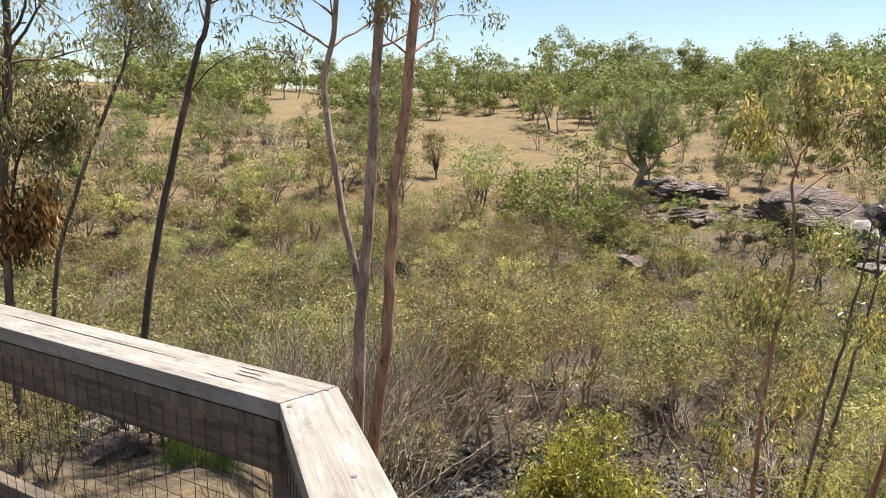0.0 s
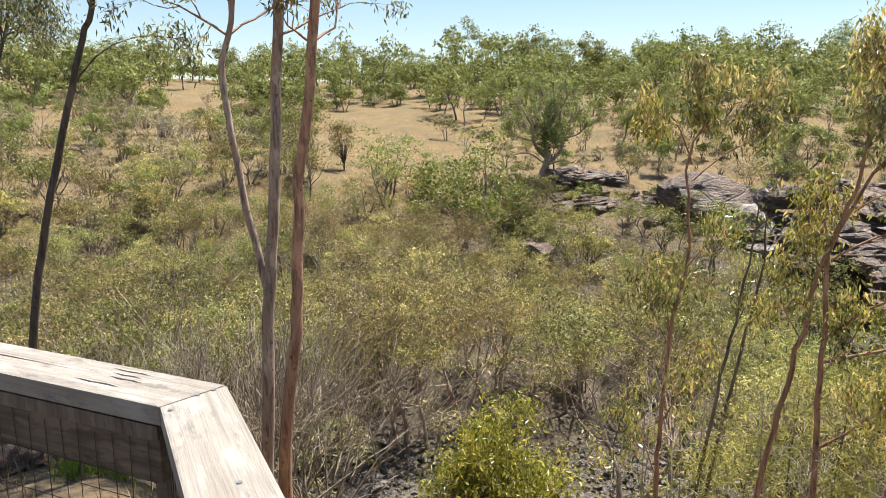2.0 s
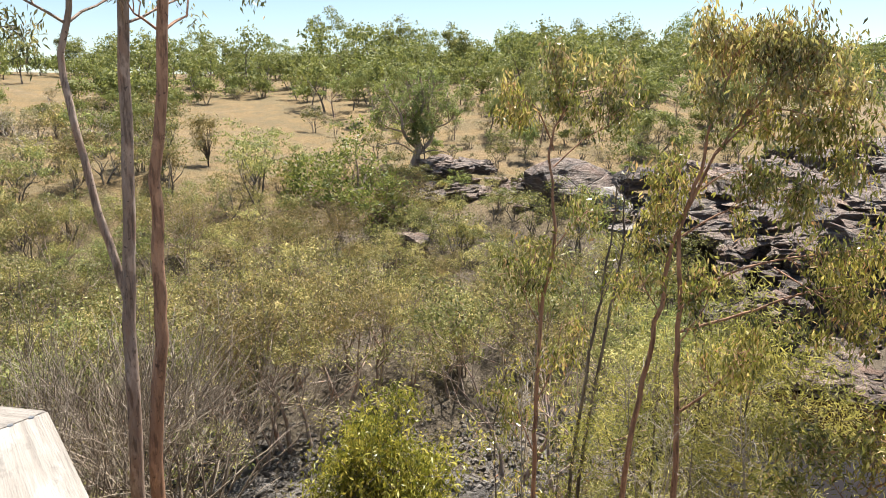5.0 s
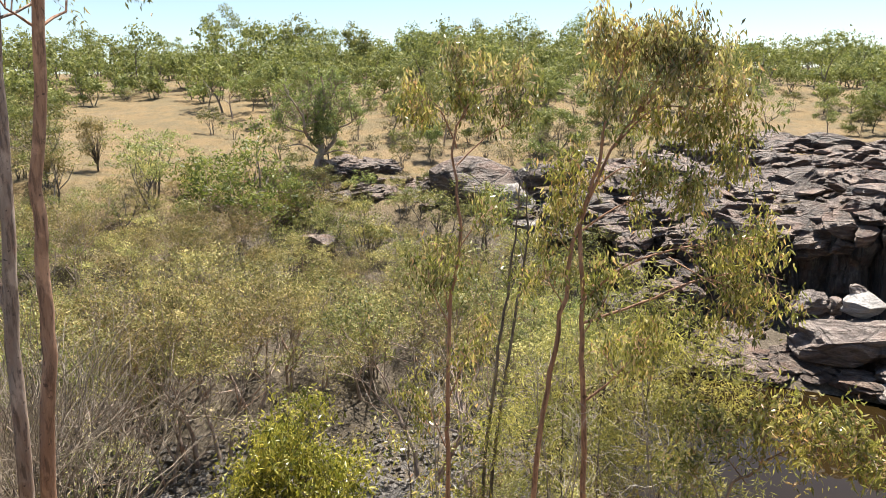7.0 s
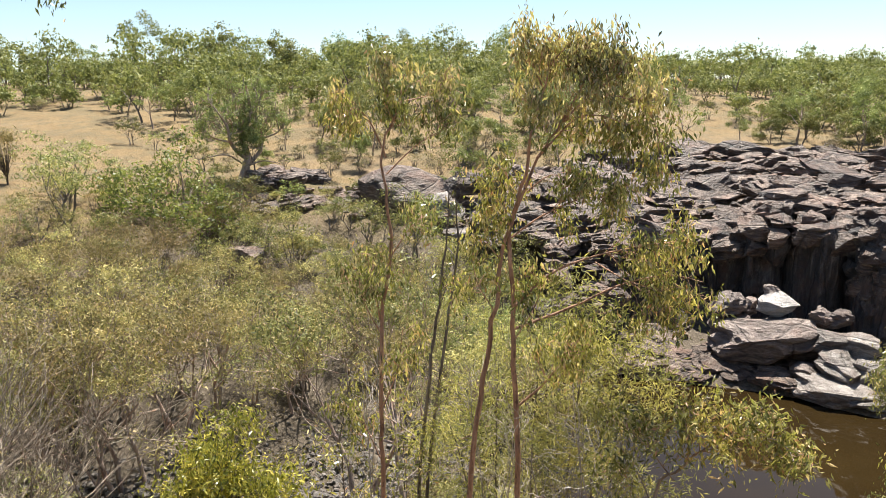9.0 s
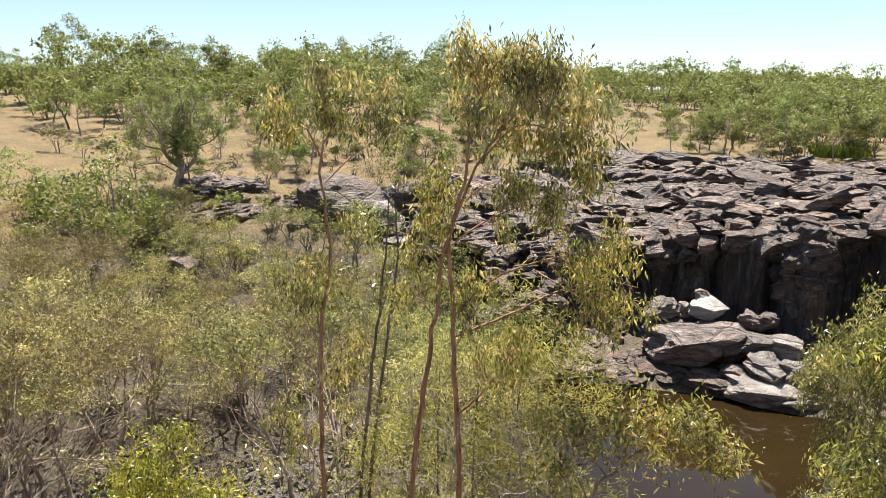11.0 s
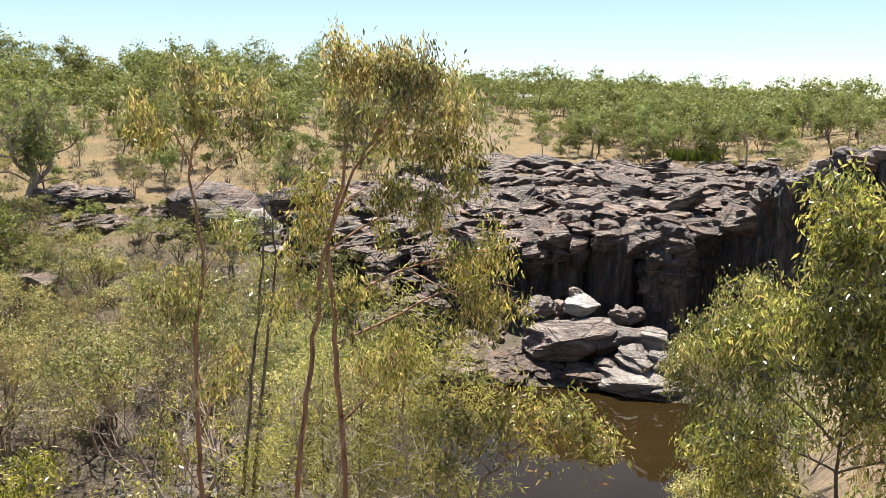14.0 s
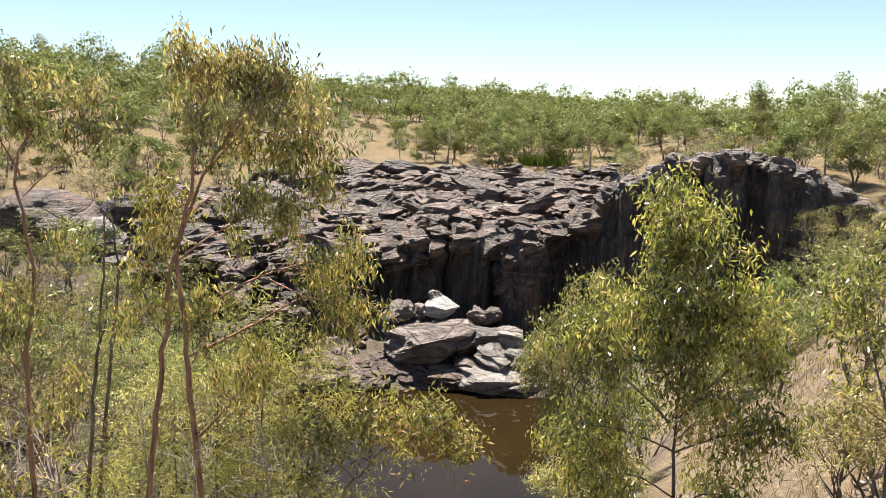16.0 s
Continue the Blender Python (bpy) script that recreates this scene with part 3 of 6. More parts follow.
split_mat, st_, sb_, so_ = nodes_of("timber_split")
sb_.inputs["Base Color"].default_value, sb_.inputs["Roughness"].default_value = (0.035, 0.027, 0.022, 1), 0.95
split_rng = random.Random(21)
for side, d, spots in (("left", LEFT_DIR, ((0.13, 0.55, 0.10), (0.15, 0.68, 0.09), (0.16, 0.3, 0.14), (0.14, 0.82, 0.12), (0.35, 0.55, 0.95), (1.5, 0.5, 0.8))),):
    m = along(CORNER_IN, d)
    w = (m.inverted() @ CORNER_OUT).y
    for x, v, length in spots:
        n = 8
        mid = [(x + length * k / n, w * v + 0.0012 * math.sin(k * 1.3 + x * 9)) for k in range(n + 1)]
        half = [0.0004 + (0.002 if side == "left" else 0.0007) * math.sin(math.pi * k / n) * split_rng.uniform(0.6, 1.2) for k in range(n + 1)]
        verts = [(p[0], p[1] - h, CAP_TOP + 0.0012) for p, h in zip(mid, half)] + [(p[0], p[1] + h, CAP_TOP + 0.0012) for p, h in zip(mid, half)]
        faces = [(k, k + 1, n + 2 + k, n + 1 + k) for k in range(n)]
        linked("split", pydata("split", verts, faces), caps[side], split_mat)

deck = tagged(new("deck"), "weathered timber deck of the lookout", "deck", kind="structure")
DECK_M = along(CORNER_IN, LEFT_DIR)
inside = 1 if (DECK_M.inverted() @ Vector((-1, 0, 0))).y > 0 else -1
rd = DECK_M.inverted().to_3x3() @ RIGHT_DIR
for k in range(16):
    y0, y1 = inside * (0.03 + k * 0.145), inside * (0.17 + k * 0.145)
    # planks reuse the beam timber with its shade-darkened tones
    plank = part("plank", prism([(y0 * rd.x / rd.y + 0.03, y0), (4.2, y0), (4.2, y1), (y1 * rd.x / rd.y + 0.03, y1)], -0.035, 0.0, 0.003), TIMBER_BEAM_SHADED, deck)
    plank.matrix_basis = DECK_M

for k, x in enumerate((0.35, 1.3, 2.25, 3.2, 4.1)):
    y1 = inside * 2.3
    joist = part("joist", prism([(x, inside * 0.05), (x + 0.045, inside * 0.05), (x + 0.045, y1), (x, y1)], -0.18, -0.037, 0.003), TIMBER_BEAM_SHADED, deck)
    joist.matrix_basis = DECK_M

# ---- rocks ----
def hull_rock(seed, n=26, power=3.0, rough=0.055):
    """An angular, layered block of about unit size."""
    rng = random.Random(seed)
    bm = bmesh.new()
    for _ in range(n):
        v = Vector((rng.gauss(0, 1), rng.gauss(0, 1), rng.gauss(0, 1)))
        k = (abs(v.x) ** power + abs(v.y) ** power + abs(v.z) ** power) ** (-1 / power)
        bm.verts.new(v * k * rng.uniform(0.72, 1.0) * 0.5)
    r = bmesh.ops.convex_hull(bm, input=bm.verts)
    bmesh.ops.delete(bm, geom=[e for e in r["geom_interior"] if isinstance(e, bmesh.types.BMVert)], context="VERTS")
    bmesh.ops.dissolve_limit(bm, angle_limit=radians(12), verts=bm.verts, edges=bm.edges)
    bmesh.ops.triangulate(bm, faces=bm.faces)
    for limit in (0.24, 0.16) if rough else ():
        bmesh.ops.subdivide_edges(bm, edges=[e for e in bm.edges if e.calc_length() > limit], cuts=1, use_grid_fill=True)
        bmesh.ops.triangulate(bm, faces=bm.faces)
    for v in bm.verts:
        q = v.co * 4.0 + Vector((seed * 3.7, 0, 0))
        layer = noise.noise((q.x * 0.4, q.y * 0.4, q.z * 2.2))
        v.co += v.co.normalized() * rough * 1.15 * (noise.noise(q) + 1.2 * (1 if layer > 0.05 else -1) * abs(layer) ** 0.5)
    me = bpy.data.meshes.new("rock")
    bm.to_mesh(me)
    bm.free()
    return me


ROCKS = [hull_rock(s) for s in range(14)]
FLAT_ROCKS = [hull_rock(40 + s, 30, 4.2) for s in range(14)]
BLOCKS = [hull_rock(160 + s, 22, 5.0, 0.035) for s in range(8)]
EDGE_ROCKS = [hull_rock(190 + s, 18, 4.0, 0.04) for s in range(8)]
for me in ROCKS + FLAT_ROCKS + BLOCKS + EDGE_ROCKS:
    me.materials.append(SHADED_CLIFF_ROCK if me in BLOCKS else BASALT)
PALE_ROCKS = [me.copy() for me in ROCKS[:7]]
BROWN_ROCKS = [me.copy() for me in ROCKS]
for me in BROWN_ROCKS:
    me.materials.clear()
    me.materials.append(BROWN_ROCK)
for me in PALE_ROCKS:
    me.materials.clear()
    me.materials.append(PALE_ROCK)


def dome_rock():
    """A smooth weathered hump with fine bedding lines."""
    bm = bmesh.new()
    bmesh.ops.create_icosphere(bm, subdivisions=4, radius=0.5)
    for v in bm.verts:
        q = v.co * 3.0
        band = math.sin(v.co.z * 46 + 2.5 * noise.noise(q)) * 0.006
        v.co *= 1.0 + 0.22 * noise.noise(q * 0.6) + 0.07 * noise.noise(q * 1.9) + 0.03 * noise.noise(q * 5) + band
    me = bpy.data.meshes.new("rock")
    bm.to_mesh(me)
    bm.free()
    return me


DOME_ROCK = dome_rock()
DOME_ROCK.materials.append(BASALT)
WHITE_ROCK = hull_rock(171, 16, 2.6, 0.04)
WHITE_ROCK.materials.append(rock_material("white_boulder_rock", (0.3, 0.27, 0.24), (0.55, 0.51, 0.47), (0.74, 0.7, 0.66), (0.46, 0.38, 0.32)))


def piece(parent, me, m, name="rock"):
    ob = new(name, me)
    ob.parent = parent
    ob.matrix_basis = m
    return ob


PROWS = ((38, 60.5), (46, 59.8), (50, 60.4), (51.6, 60.2), (53.7, 60.7), (54.1, 58.7), (55.9, 58.3), (56.4, 60.2), (57.0, 58.4), (58.6, 57.3), (60.0, 57.9), (60.5, 59.2), (61.8, 57.8), (63.2, 57.0), (64.2, 58.0), (64.6, 61.2), (66.9, 61.8), (67.6, 60.4), (68.9, 58.7), (72, 58.3), (74, 58.9), (74.3, 60.0), (77, 58.6), (79, 58.9), (79.3, 60.2), (82, 59.2), (85, 60), (89, 61))
LIPS = ((38, -9.6), (44, -9.4), (51.6, -9.0), (53.8, -8.2), (54.4, -7.2), (56, -7.0), (57, -7.5), (60, -7.7), (62, -7.4), (64.3, -7.8), (66.5, -7.3), (67.7, -5.8), (68.9, -3.7), (72, -2.2), (73.5, -1.2), (78, -0.3), (81, -0.8), (83, -1.7), (85, -2.9), (89, -4.8))


def cliff_front(az):
    """Distance of the cliff's upper edge from the lookout: prows with recesses between them."""
    return float(np.interp(az, [p[0] for p in PROWS], [p[1] for p in PROWS])) + 0.25 * math.sin(az * 2.3 + 1)


def lip(az):
    """Height of the cliff's upper edge."""
    return float(np.interp(az, [p[0] for p in LIPS], [p[1] for p in LIPS]))


rng = random.Random(11)
cliff = tagged(new("cliff"), "basalt cliff with a shade-darkened face, jointed prows and deep recesses", "cliff", kind="structure")
# the jointed face: upright slabs, each set a little forward or back and broken at its own levels
joints, at = [], 40.0
while at < 89:
    at += rng.choice((0.5, 0.8, 1.1, 1.6, 2.2)) * rng.uniform(0.8, 1.2)
    joints.append((at, rng.uniform(-0.4, 0.4), rng.uniform(1.6, 3.6), rng.random()))
fv, ff = [], []
face_az = [40 + 0.16 * k for k in range(301)]
levels = 40
for az in face_az:
    j = next((q for q in joints if q[0] > az), joints[-1])
    top, r0 = lip(az) + 0.1, cliff_front(az)
    foot = -18.0 if az < 70 else float(np.interp(az, (70, 78, 85, 89), (-18, -15, -9, -8)))
    for i in range(levels + 1):
        u = i / levels
        z = foot + (top - foot) * u
        block = math.floor((z + 20 + 4 * j[3]) / j[2])
        jut = j[1] + 0.45 * (math.sin(block * 12.9 + j[0] * 7.7) * 43758.5 % 1.0 - 0.5)
        r = r0 + jut + 1.1 * (1 - u) ** 0.6 * (0.3 if 61 < az < 64.4 or az > 68.8 else 1.0)
        if 61 < az < 64.4:
            r -= 2.0 * (1 - u)
        x, y = r * math.sin(radians(az)), r * math.cos(radians(az))
        n = 0.22 * noise.noise((x * 0.8, y * 0.8, z * 0.5)) + 0.1 * noise.noise((x * 2.5, y * 2.5, z * 1.6))
        if u > 0.93:
            r += (u - 0.93) * 9
        r += n * 1.6
        fv.append((r * math.sin(radians(az)), r * math.cos(radians(az)), z + n * 0.5))
for i in range(len(face_az) - 1):
    for k in range(levels):
        q = i * (levels + 1) + k
        ff.append((q, q + levels + 1, q + levels + 2, q + 1))
linked("cliff_face", pydata("cliff_face", fv, ff), cliff, SHADED_CLIFF_ROCK)
az = 42.0
while az < 88:
    wide = rng.uniform(1.1, 2.6)
    r, top = cliff_front(az), lip(az)
    low = az < 68.6
    # blocks of the edge, tipped towards the pool, and a broken tier below them
    tiers = [(0.5, 0.0, 1.0), (2.2, -0.6, 1.0)] if low else [(0.7, 0.2, 1.0)]
    if low and rng.random() < 0.55:
        tiers.append((rng.uniform(-0.5, 0.1), rng.uniform(0.9, 2.6), 0.75))
    for back, drop, scale in tiers:
        big = (rng.uniform(1.4, 3.4) if low else rng.uniform(1.2, 2.4)) * scale
        x, y = (r + back) * math.sin(radians(az)), (r + back) * math.cos(radians(az))
        tip = Matrix.Rotation(radians(rng.gauss(20 if low else 4, 9)), 4, "X") @ Matrix.Rotation(radians(rng.gauss(0, 13)), 4, "Y")
        piece(cliff, rng.choice((EDGE_ROCKS + ROCKS) if low else ROCKS), pose(x, y, top - drop - 0.3 * big + 0.15, 0, 0, -az + rng.gauss(0, 18)) @ tip @ Matrix.Diagonal((big * 1.2, big * 1.1, big * rng.uniform(0.6, 1.0), 1)))
    # square blocks standing out of the face
    if rng.random() < 0.5:
        tall = rng.uniform(1.6, 4.2)
        x, y = (r + 0.5) * math.sin(radians(az)), (r + 0.5) * math.cos(radians(az))
        piece(cliff, rng.choice(BLOCKS), pose(x, y, top - tall * 0.5 - rng.uniform(0.1, 0.8) - (rng.uniform(0, 4) if rng.random() < 0.4 else 0), rng.gauss(0, 4), rng.gauss(0, 4), -az + rng.gauss(0, 18)) @ Matrix.Diagonal((rng.uniform(1.2, 2.4), 2.0, tall, 1)))
    az += math.degrees(wide * 0.86 / r)
# ribbed buttress running down from the edge
for k in range(14):
    u = k / 13
    az = 62.6 + 1.5 * math.sin(k * 2.4)
    r = cliff_front(az) + 0.5 - 0.9 * u
    wide = rng.uniform(1.4, 2.6)
    piece(cliff, rng.choice(ROCKS + BLOCKS), pose(r * math.sin(radians(az)), r * math.cos(radians(az)), lip(62.5) - 0.4 - 5.0 * u, rng.gauss(12, 10), rng.gauss(0, 12), -az + rng.gauss(0, 25)) @ Matrix.Diagonal((wide, wide * 0.8, wide * 1.2, 1)))

bv, bf = [], []
az_steps, r_steps = [34 + 0.28 * k for k in range(131)], [0.36 * k for k in range(82)]
for az in az_steps:
    r0 = cliff_front(az) + 0.9 if az > 43 else 60
    span = float(np.interp(az, (34, 42, 50, 60, 70, 78), (10, 20, 28, 28, 23, 8))) / 29.2
    for dr in r_steps:
        r = r0 + dr * span
        x, y, z = polar(az, r)
        z = max(z, lip(az) - 0.5 + min(dr * span, 5.0) * 0.28) if dr * span < 8 else z
        n = noise.noise((x * 0.16, y * 0.16, 1)) * 1.6 + noise.noise((x * 0.55, y * 0.55, 4)) * 0.7 + noise.noise((x * 1.7, y * 1.7, 8)) * 0.4
        step = math.floor(n * 1.8)
        g = n * 1.8 - step
        edge = min(dr * span, (29.2 * span - dr * span) * 1.0, (az - 34) * 1.0, (70.4 - az) * 1.0)
        bv.append((x, y, z + 0.15 + (step + max(0, g - 0.8) * 5) * 0.44 * min(1, edge) - (0.8 if edge < 0.3 else 0)))
nr = len(r_steps)
for i in range(len(az_steps) - 1):
    for j in range(nr - 1):
        bf.append((i * nr + j, i * nr + j + 1, (i + 1) * nr + j + 1, (i + 1) * nr + j))
shelf_base = linked("rock_shelf", pydata("rock_shelf", bv, bf), None, BASALT)
shelf = tagged(shelf_base, "stepped dark basalt shelf above the falls", "rock shelf", kind="structure")
for count in range(300):
    az, u = rng.uniform(35, 70), rng.random()
    r0 = cliff_front(az) + 1.0 if az > 43 else 60
    r1 = float(np.interp(az, (35, 42, 50, 60, 70, 77), (72, 80, 87, 87, 82, 72)))
    r = r0 + (r1 - r0) * u**1.1
    x, y, z = polar(az, r)
    z = max(z, lip(az) + min(r - r0, 5) * 0.28 - 0.3) if r < r0 + 8 else z
    big = rng.uniform(1.0, 3.0) if rng.random() < 0.75 else rng.uniform(3.0, 5.2)
    thick = big * rng.uniform(0.3, 0.66)
    piece(shelf, rng.choice(FLAT_ROCKS if rng.random() < 0.5 else EDGE_ROCKS + ROCKS), pose(x, y, z + rng.uniform(-0.35, 0.4) * min(thick, 1.3), rng.gauss(6, 11), rng.gauss(0, 11), -az + rng.gauss(0, 30)) @ Matrix.Diagonal((big * 1.4, big * rng.uniform(0.5, 0.9), thick, 1)))

# loose small rocks of the shelf
lv, lf = [], []
crude = [(np.array([tuple(v.co) for v in me.vertices]), [tuple(p.vertices) for p in me.polygons]) for me in [hull_rock(90 + s, 12, 3.0, 0.0) for s in range(8)]]
for _ in range(700):
    az = rng.uniform(35, 70)
    r0 = cliff_front(az) + 0.3 if az > 43 else 60
    r = r0 + rng.uniform(0, float(np.interp(az, (35, 42, 50, 60, 70, 77), (10, 20, 28, 28, 22, 9))))
    x, y, z = polar(az, r)
    z = max(z, lip(az) + min(r - r0, 5) * 0.28 - 0.4) if r < r0 + 8 else z
    s = rng.uniform(0.35, 1.0) if rng.random() < 0.6 else rng.uniform(1.0, 2.0)
    v, f = rng.choice(crude)
    q = np.array(pose(x, y, z + rng.uniform(0.1, 0.5), rng.gauss(-2, 6), rng.gauss(0, 6), rng.uniform(0, 360)) @ Matrix.Diagonal((s * 1.6, s * 1.1, s * rng.uniform(0.22, 0.42), 1)))
    base = len(lv)
    lv += (v @ q[:3, :3].T + q[:3, 3]).tolist()
    lf += [tuple(base + i for i in p) for p in f]
tagged(linked("loose_rocks", pydata("loose_rocks", lv, lf), None, BASALT), "small broken rocks strewn over the basalt shelf", "rocks", kind="stuff")

steps = tagged(new("rock_steps"), "broken basalt steps beside the falls", "rock slope", kind="structure")
for _ in range(80):
    az, u = rng.uniform(38.5, 50), rng.random()
    r = 50.5 + 8.5 * u
    x, y, z = polar(az, r)
    zz = -17.2 + (8.4 if az < 46 else 5.0) * u**0.9 * (1 if az < 46 else 0.4)
    big = rng.uniform(1.2, 3.2)
    piece(steps, rng.choice(FLAT_ROCKS), pose(x, y, zz - 0.2, rng.gauss(0, 8), rng.gauss(0, 8), rng.uniform(0, 360)) @ Matrix.Diagonal((big * 1.2, big * 0.9, big * rng.uniform(0.4, 0.75), 1)))

for _ in range(46):
    az = rng.uniform(46.5, 59)
    x, y, z = polar(az, rng.uniform(49.6, 54.5))
    big = rng.uniform(0.7, 2.2)
    piece(steps, rng.choice(FLAT_ROCKS + ROCKS), pose(x, y, max(z, -17.2) + 0.1 * big, rng.gauss(6, 8), rng.gauss(0, 8), -az + rng.gauss(0, 40)) @ Matrix.Diagonal((big * 1.5, big, big * rng.uniform(0.3, 0.55), 1)))

outcrop = tagged(new("rock_outcrop"), "weathered grey basalt outcrop on the grassy slope", "rock outcrop", kind="structure")
for _ in range(75):
    az = rng.uniform(15, 37)
    r = float(np.interp(az, (15, 20, 28, 37), (66, 68, 62, 61))) + rng.uniform(-3, 5)
    x, y, z = polar(az, r)
    big = rng.uniform(0.9, 3.4)
    piece(outcrop, rng.choice(FLAT_ROCKS + ROCKS), pose(x, y, z + rng.uniform(-0.2, 0.15) * big * 0.3, rng.gauss(0, 9), rng.gauss(0, 9), rng.uniform(0, 360)) @ Matrix.Diagonal((big * 1.3, big * 0.9, big * rng.uniform(0.35, 0.6), 1)))


def big_rock(az, r, z, size, tilt=(0, 0, 0), pale=False, me=None, label="", name="boulder"):
    x, y = r * math.sin(radians(az)), r * math.cos(radians(az))
    me = me or rng.choice(PALE_ROCKS if pale else BROWN_ROCKS)
    ob = new(name, me)
    ob.matrix_basis = pose(x, y, z, tilt[0], tilt[1], -az + tilt[2]) @ Matrix.Diagonal((*size, 1))
    return tagged(ob, label or ("pale sunlit boulder at the foot of the falls" if pale else "dark basalt boulder beside the pool"), "boulder", "boulders by the pool")


# overhang with the small side fall
big_rock(27.9, 64.6, -6.4, (9.0, 7.0, 4.9), (4, 8, 6), me=DOME_ROCK, label="rounded dark overhanging ledge above a hollow")
big_rock(33.6, 65.2, -5.4, (6.6, 5.4, 1.9), (5, -5, -5), me=FLAT_ROCKS[5], label="dark ledge over a shaded hollow")
big_rock(30.9, 62.2, -7.5, (3.3, 4.2, 3.4), (24, 4, 6), True, label="pale sloping rock face of a dry side fall")
big_rock(33.9, 62.4, -8.1, (5.2, 3.0, 0.9), (6, -2, 0), True, label="pale flat ledge under the hollow")
big_rock(32.2, 60.6, -9.2, (4.4, 3.2, 1.2), (8, 3, 12), True, label="pale flat ledge under the hollow")
big_rock(35.6, 61.2, -8.8, (4.0, 2.6, 1.2), (5, -4, -8), label="dark ledge beside the side fall")
big_rock(20.3, 72.0, -6.3, (4.2, 2.8, 2.0), (5, 10, 15), label="grey slab on the grassy slope")
big_rock(18.6, 70.5, -7.6, (3.6, 2.4, 2.8), (5, -8, -15), label="dark broken rock below the slab")
big_rock(14.7, 53.5, -10.2, (4.6, 3.4, 3.8), (0, 12, 10), me=ROCKS[4], label="dark rock with a hollow in the scrub")
# boulders in front of the falls
big_rock(55.5, 52.6, -14.6, (7.0, 4.6, 3.0), (16, -7, 4), me=BROWN_ROCKS[2], label="large layered brown boulder at the foot of the falls")
big_rock(56.8, 54.6, -15.4, (7.6, 4.6, 3.6), (0, 0, 12), me=BROWN_ROCKS[8])
big_rock(56.4, 54.3, -12.5, (3.0, 2.2, 2.3), (20, 8, 0), me=WHITE_ROCK, label="white sunlit boulder at the foot of the falls")
big_rock(56.0, 55.3, -12.0, (1.8, 1.4, 1.2), (6, 15, 10), me=BROWN_ROCKS[6])
big_rock(52.8, 54.4, -13.0, (3.0, 2.4, 2.3), (18, -20, 20), me=BROWN_ROCKS[5])
big_rock(54.4, 54.9, -13.1, (1.3, 1.3, 1.6), (4, 10, 0))
big_rock(53.2, 54.4, -14.6, (4.4, 3.4, 2.4), (6, 0, 10))
big_rock(57.9, 53.0, -13.6, (2.0, 1.6, 0.9), (10, -8, 20), True)
big_rock(59.4, 54.0, -13.2, (2.2, 1.8, 1.6), (8, 12, 30), me=BROWN_ROCKS[9])
big_rock(60.4, 54.3, -13.2, (2.0, 1.7, 1.7), (5, -12, 10), me=BROWN_ROCKS[11])
big_rock(60.0, 52.8, -14.4, (3.0, 2.4, 1.9), (12, 5, 10), True)
big_rock(62.0, 52.6, -14.5, (2.8, 2.4, 1.9), (14, -6, 40), True)
big_rock(60.8, 51.2, -15.5, (4.2, 3.2, 1.9), (12, 4, 60), True)
big_rock(63.2, 51.4, -15.5, (3.4, 2.8, 2.0), (10, -6, 20), True)
big_rock(60.6, 49.7, -16.6, (5.4, 3.6, 1.7), (8, 3, 0), True)
big_rock(63.2, 49.8, -16.8, (4.0, 3.0, 1.4), (6, -3, 25), True)
big_rock(58.6, 51.4, -16.2, (3.0, 2.4, 1.6), (4, 3, 70))
big_rock(49.6, 50.8, -16.9, (5.0, 3.2, 1.3), (8, 2, 10), me=FLAT_ROCKS[2])
big_rock(51.8, 51.0, -16.6, (3.6, 2.6, 1.6), (8, -5, 40), me=ROCKS[3])
big_rock(47.4, 51.8, -16.4, (3.6, 2.6, 1.5), (6, 6, 70), me=FLAT_ROCKS[6])
for az, s in ((74.6, 3.2), (76.2, 2.6), (78.0, 2.4), (79.4, 2.8), (71.0, 3.0), (72.6, 3.2), (82.6, 3.4), (84.6, 4.2), (81.2, 2.6)):
    big_rock(az, cliff_front(az) + 0.9, lip(az) - 0.2 * s, (s, s * 0.8, s * 0.7), (rng.gauss(0, 8), rng.gauss(0, 8), rng.uniform(-40, 40)), label="square dark boulder on the cliff edge")

# stones of the dry creek bed
sv, sf = [], []
sample = []
for me in [hull_rock(70 + s, 9, 2.5, 0.0) for s in range(6)]:
    sample.append((np.array([tuple(v.co) for v in me.vertices]), [tuple(p.vertices) for p in me.polygons]))
for _ in range(5200):
    u = rng.random()
    cx, cy = (24 - 34 * u, 25.5 + 11 * u) if u < 0.7 else (0.2 - 40 * (u - 0.7), 33.2 + 26 * (u - 0.7))
    x, y = cx + rng.gauss(0, 2.0), cy + rng.gauss(0, 3.2)
    s = rng.uniform(0.14, 0.46) * (2.0 if rng.random() < 0.06 else 1)
    v, f = rng.choice(sample)
    q = np.array(pose(x, y, height(x, y) + 0.12 * s, rng.gauss(0, 10), rng.gauss(0, 10), rng.uniform(0, 360)) @ Matrix.Diagonal((s * 1.3, s, s * 0.75, 1)))
    base = len(sv)
    sv += (v @ q[:3, :3].T + q[:3, 3]).tolist()
    sf += [tuple(base + i for i in p) for p in f]
creek = linked("creek_stones", pydata("creek_stones", sv, sf), None, CREEK_STONE)
tagged(creek, "grey stones of the dry creek bed", "stones", kind="stuff")

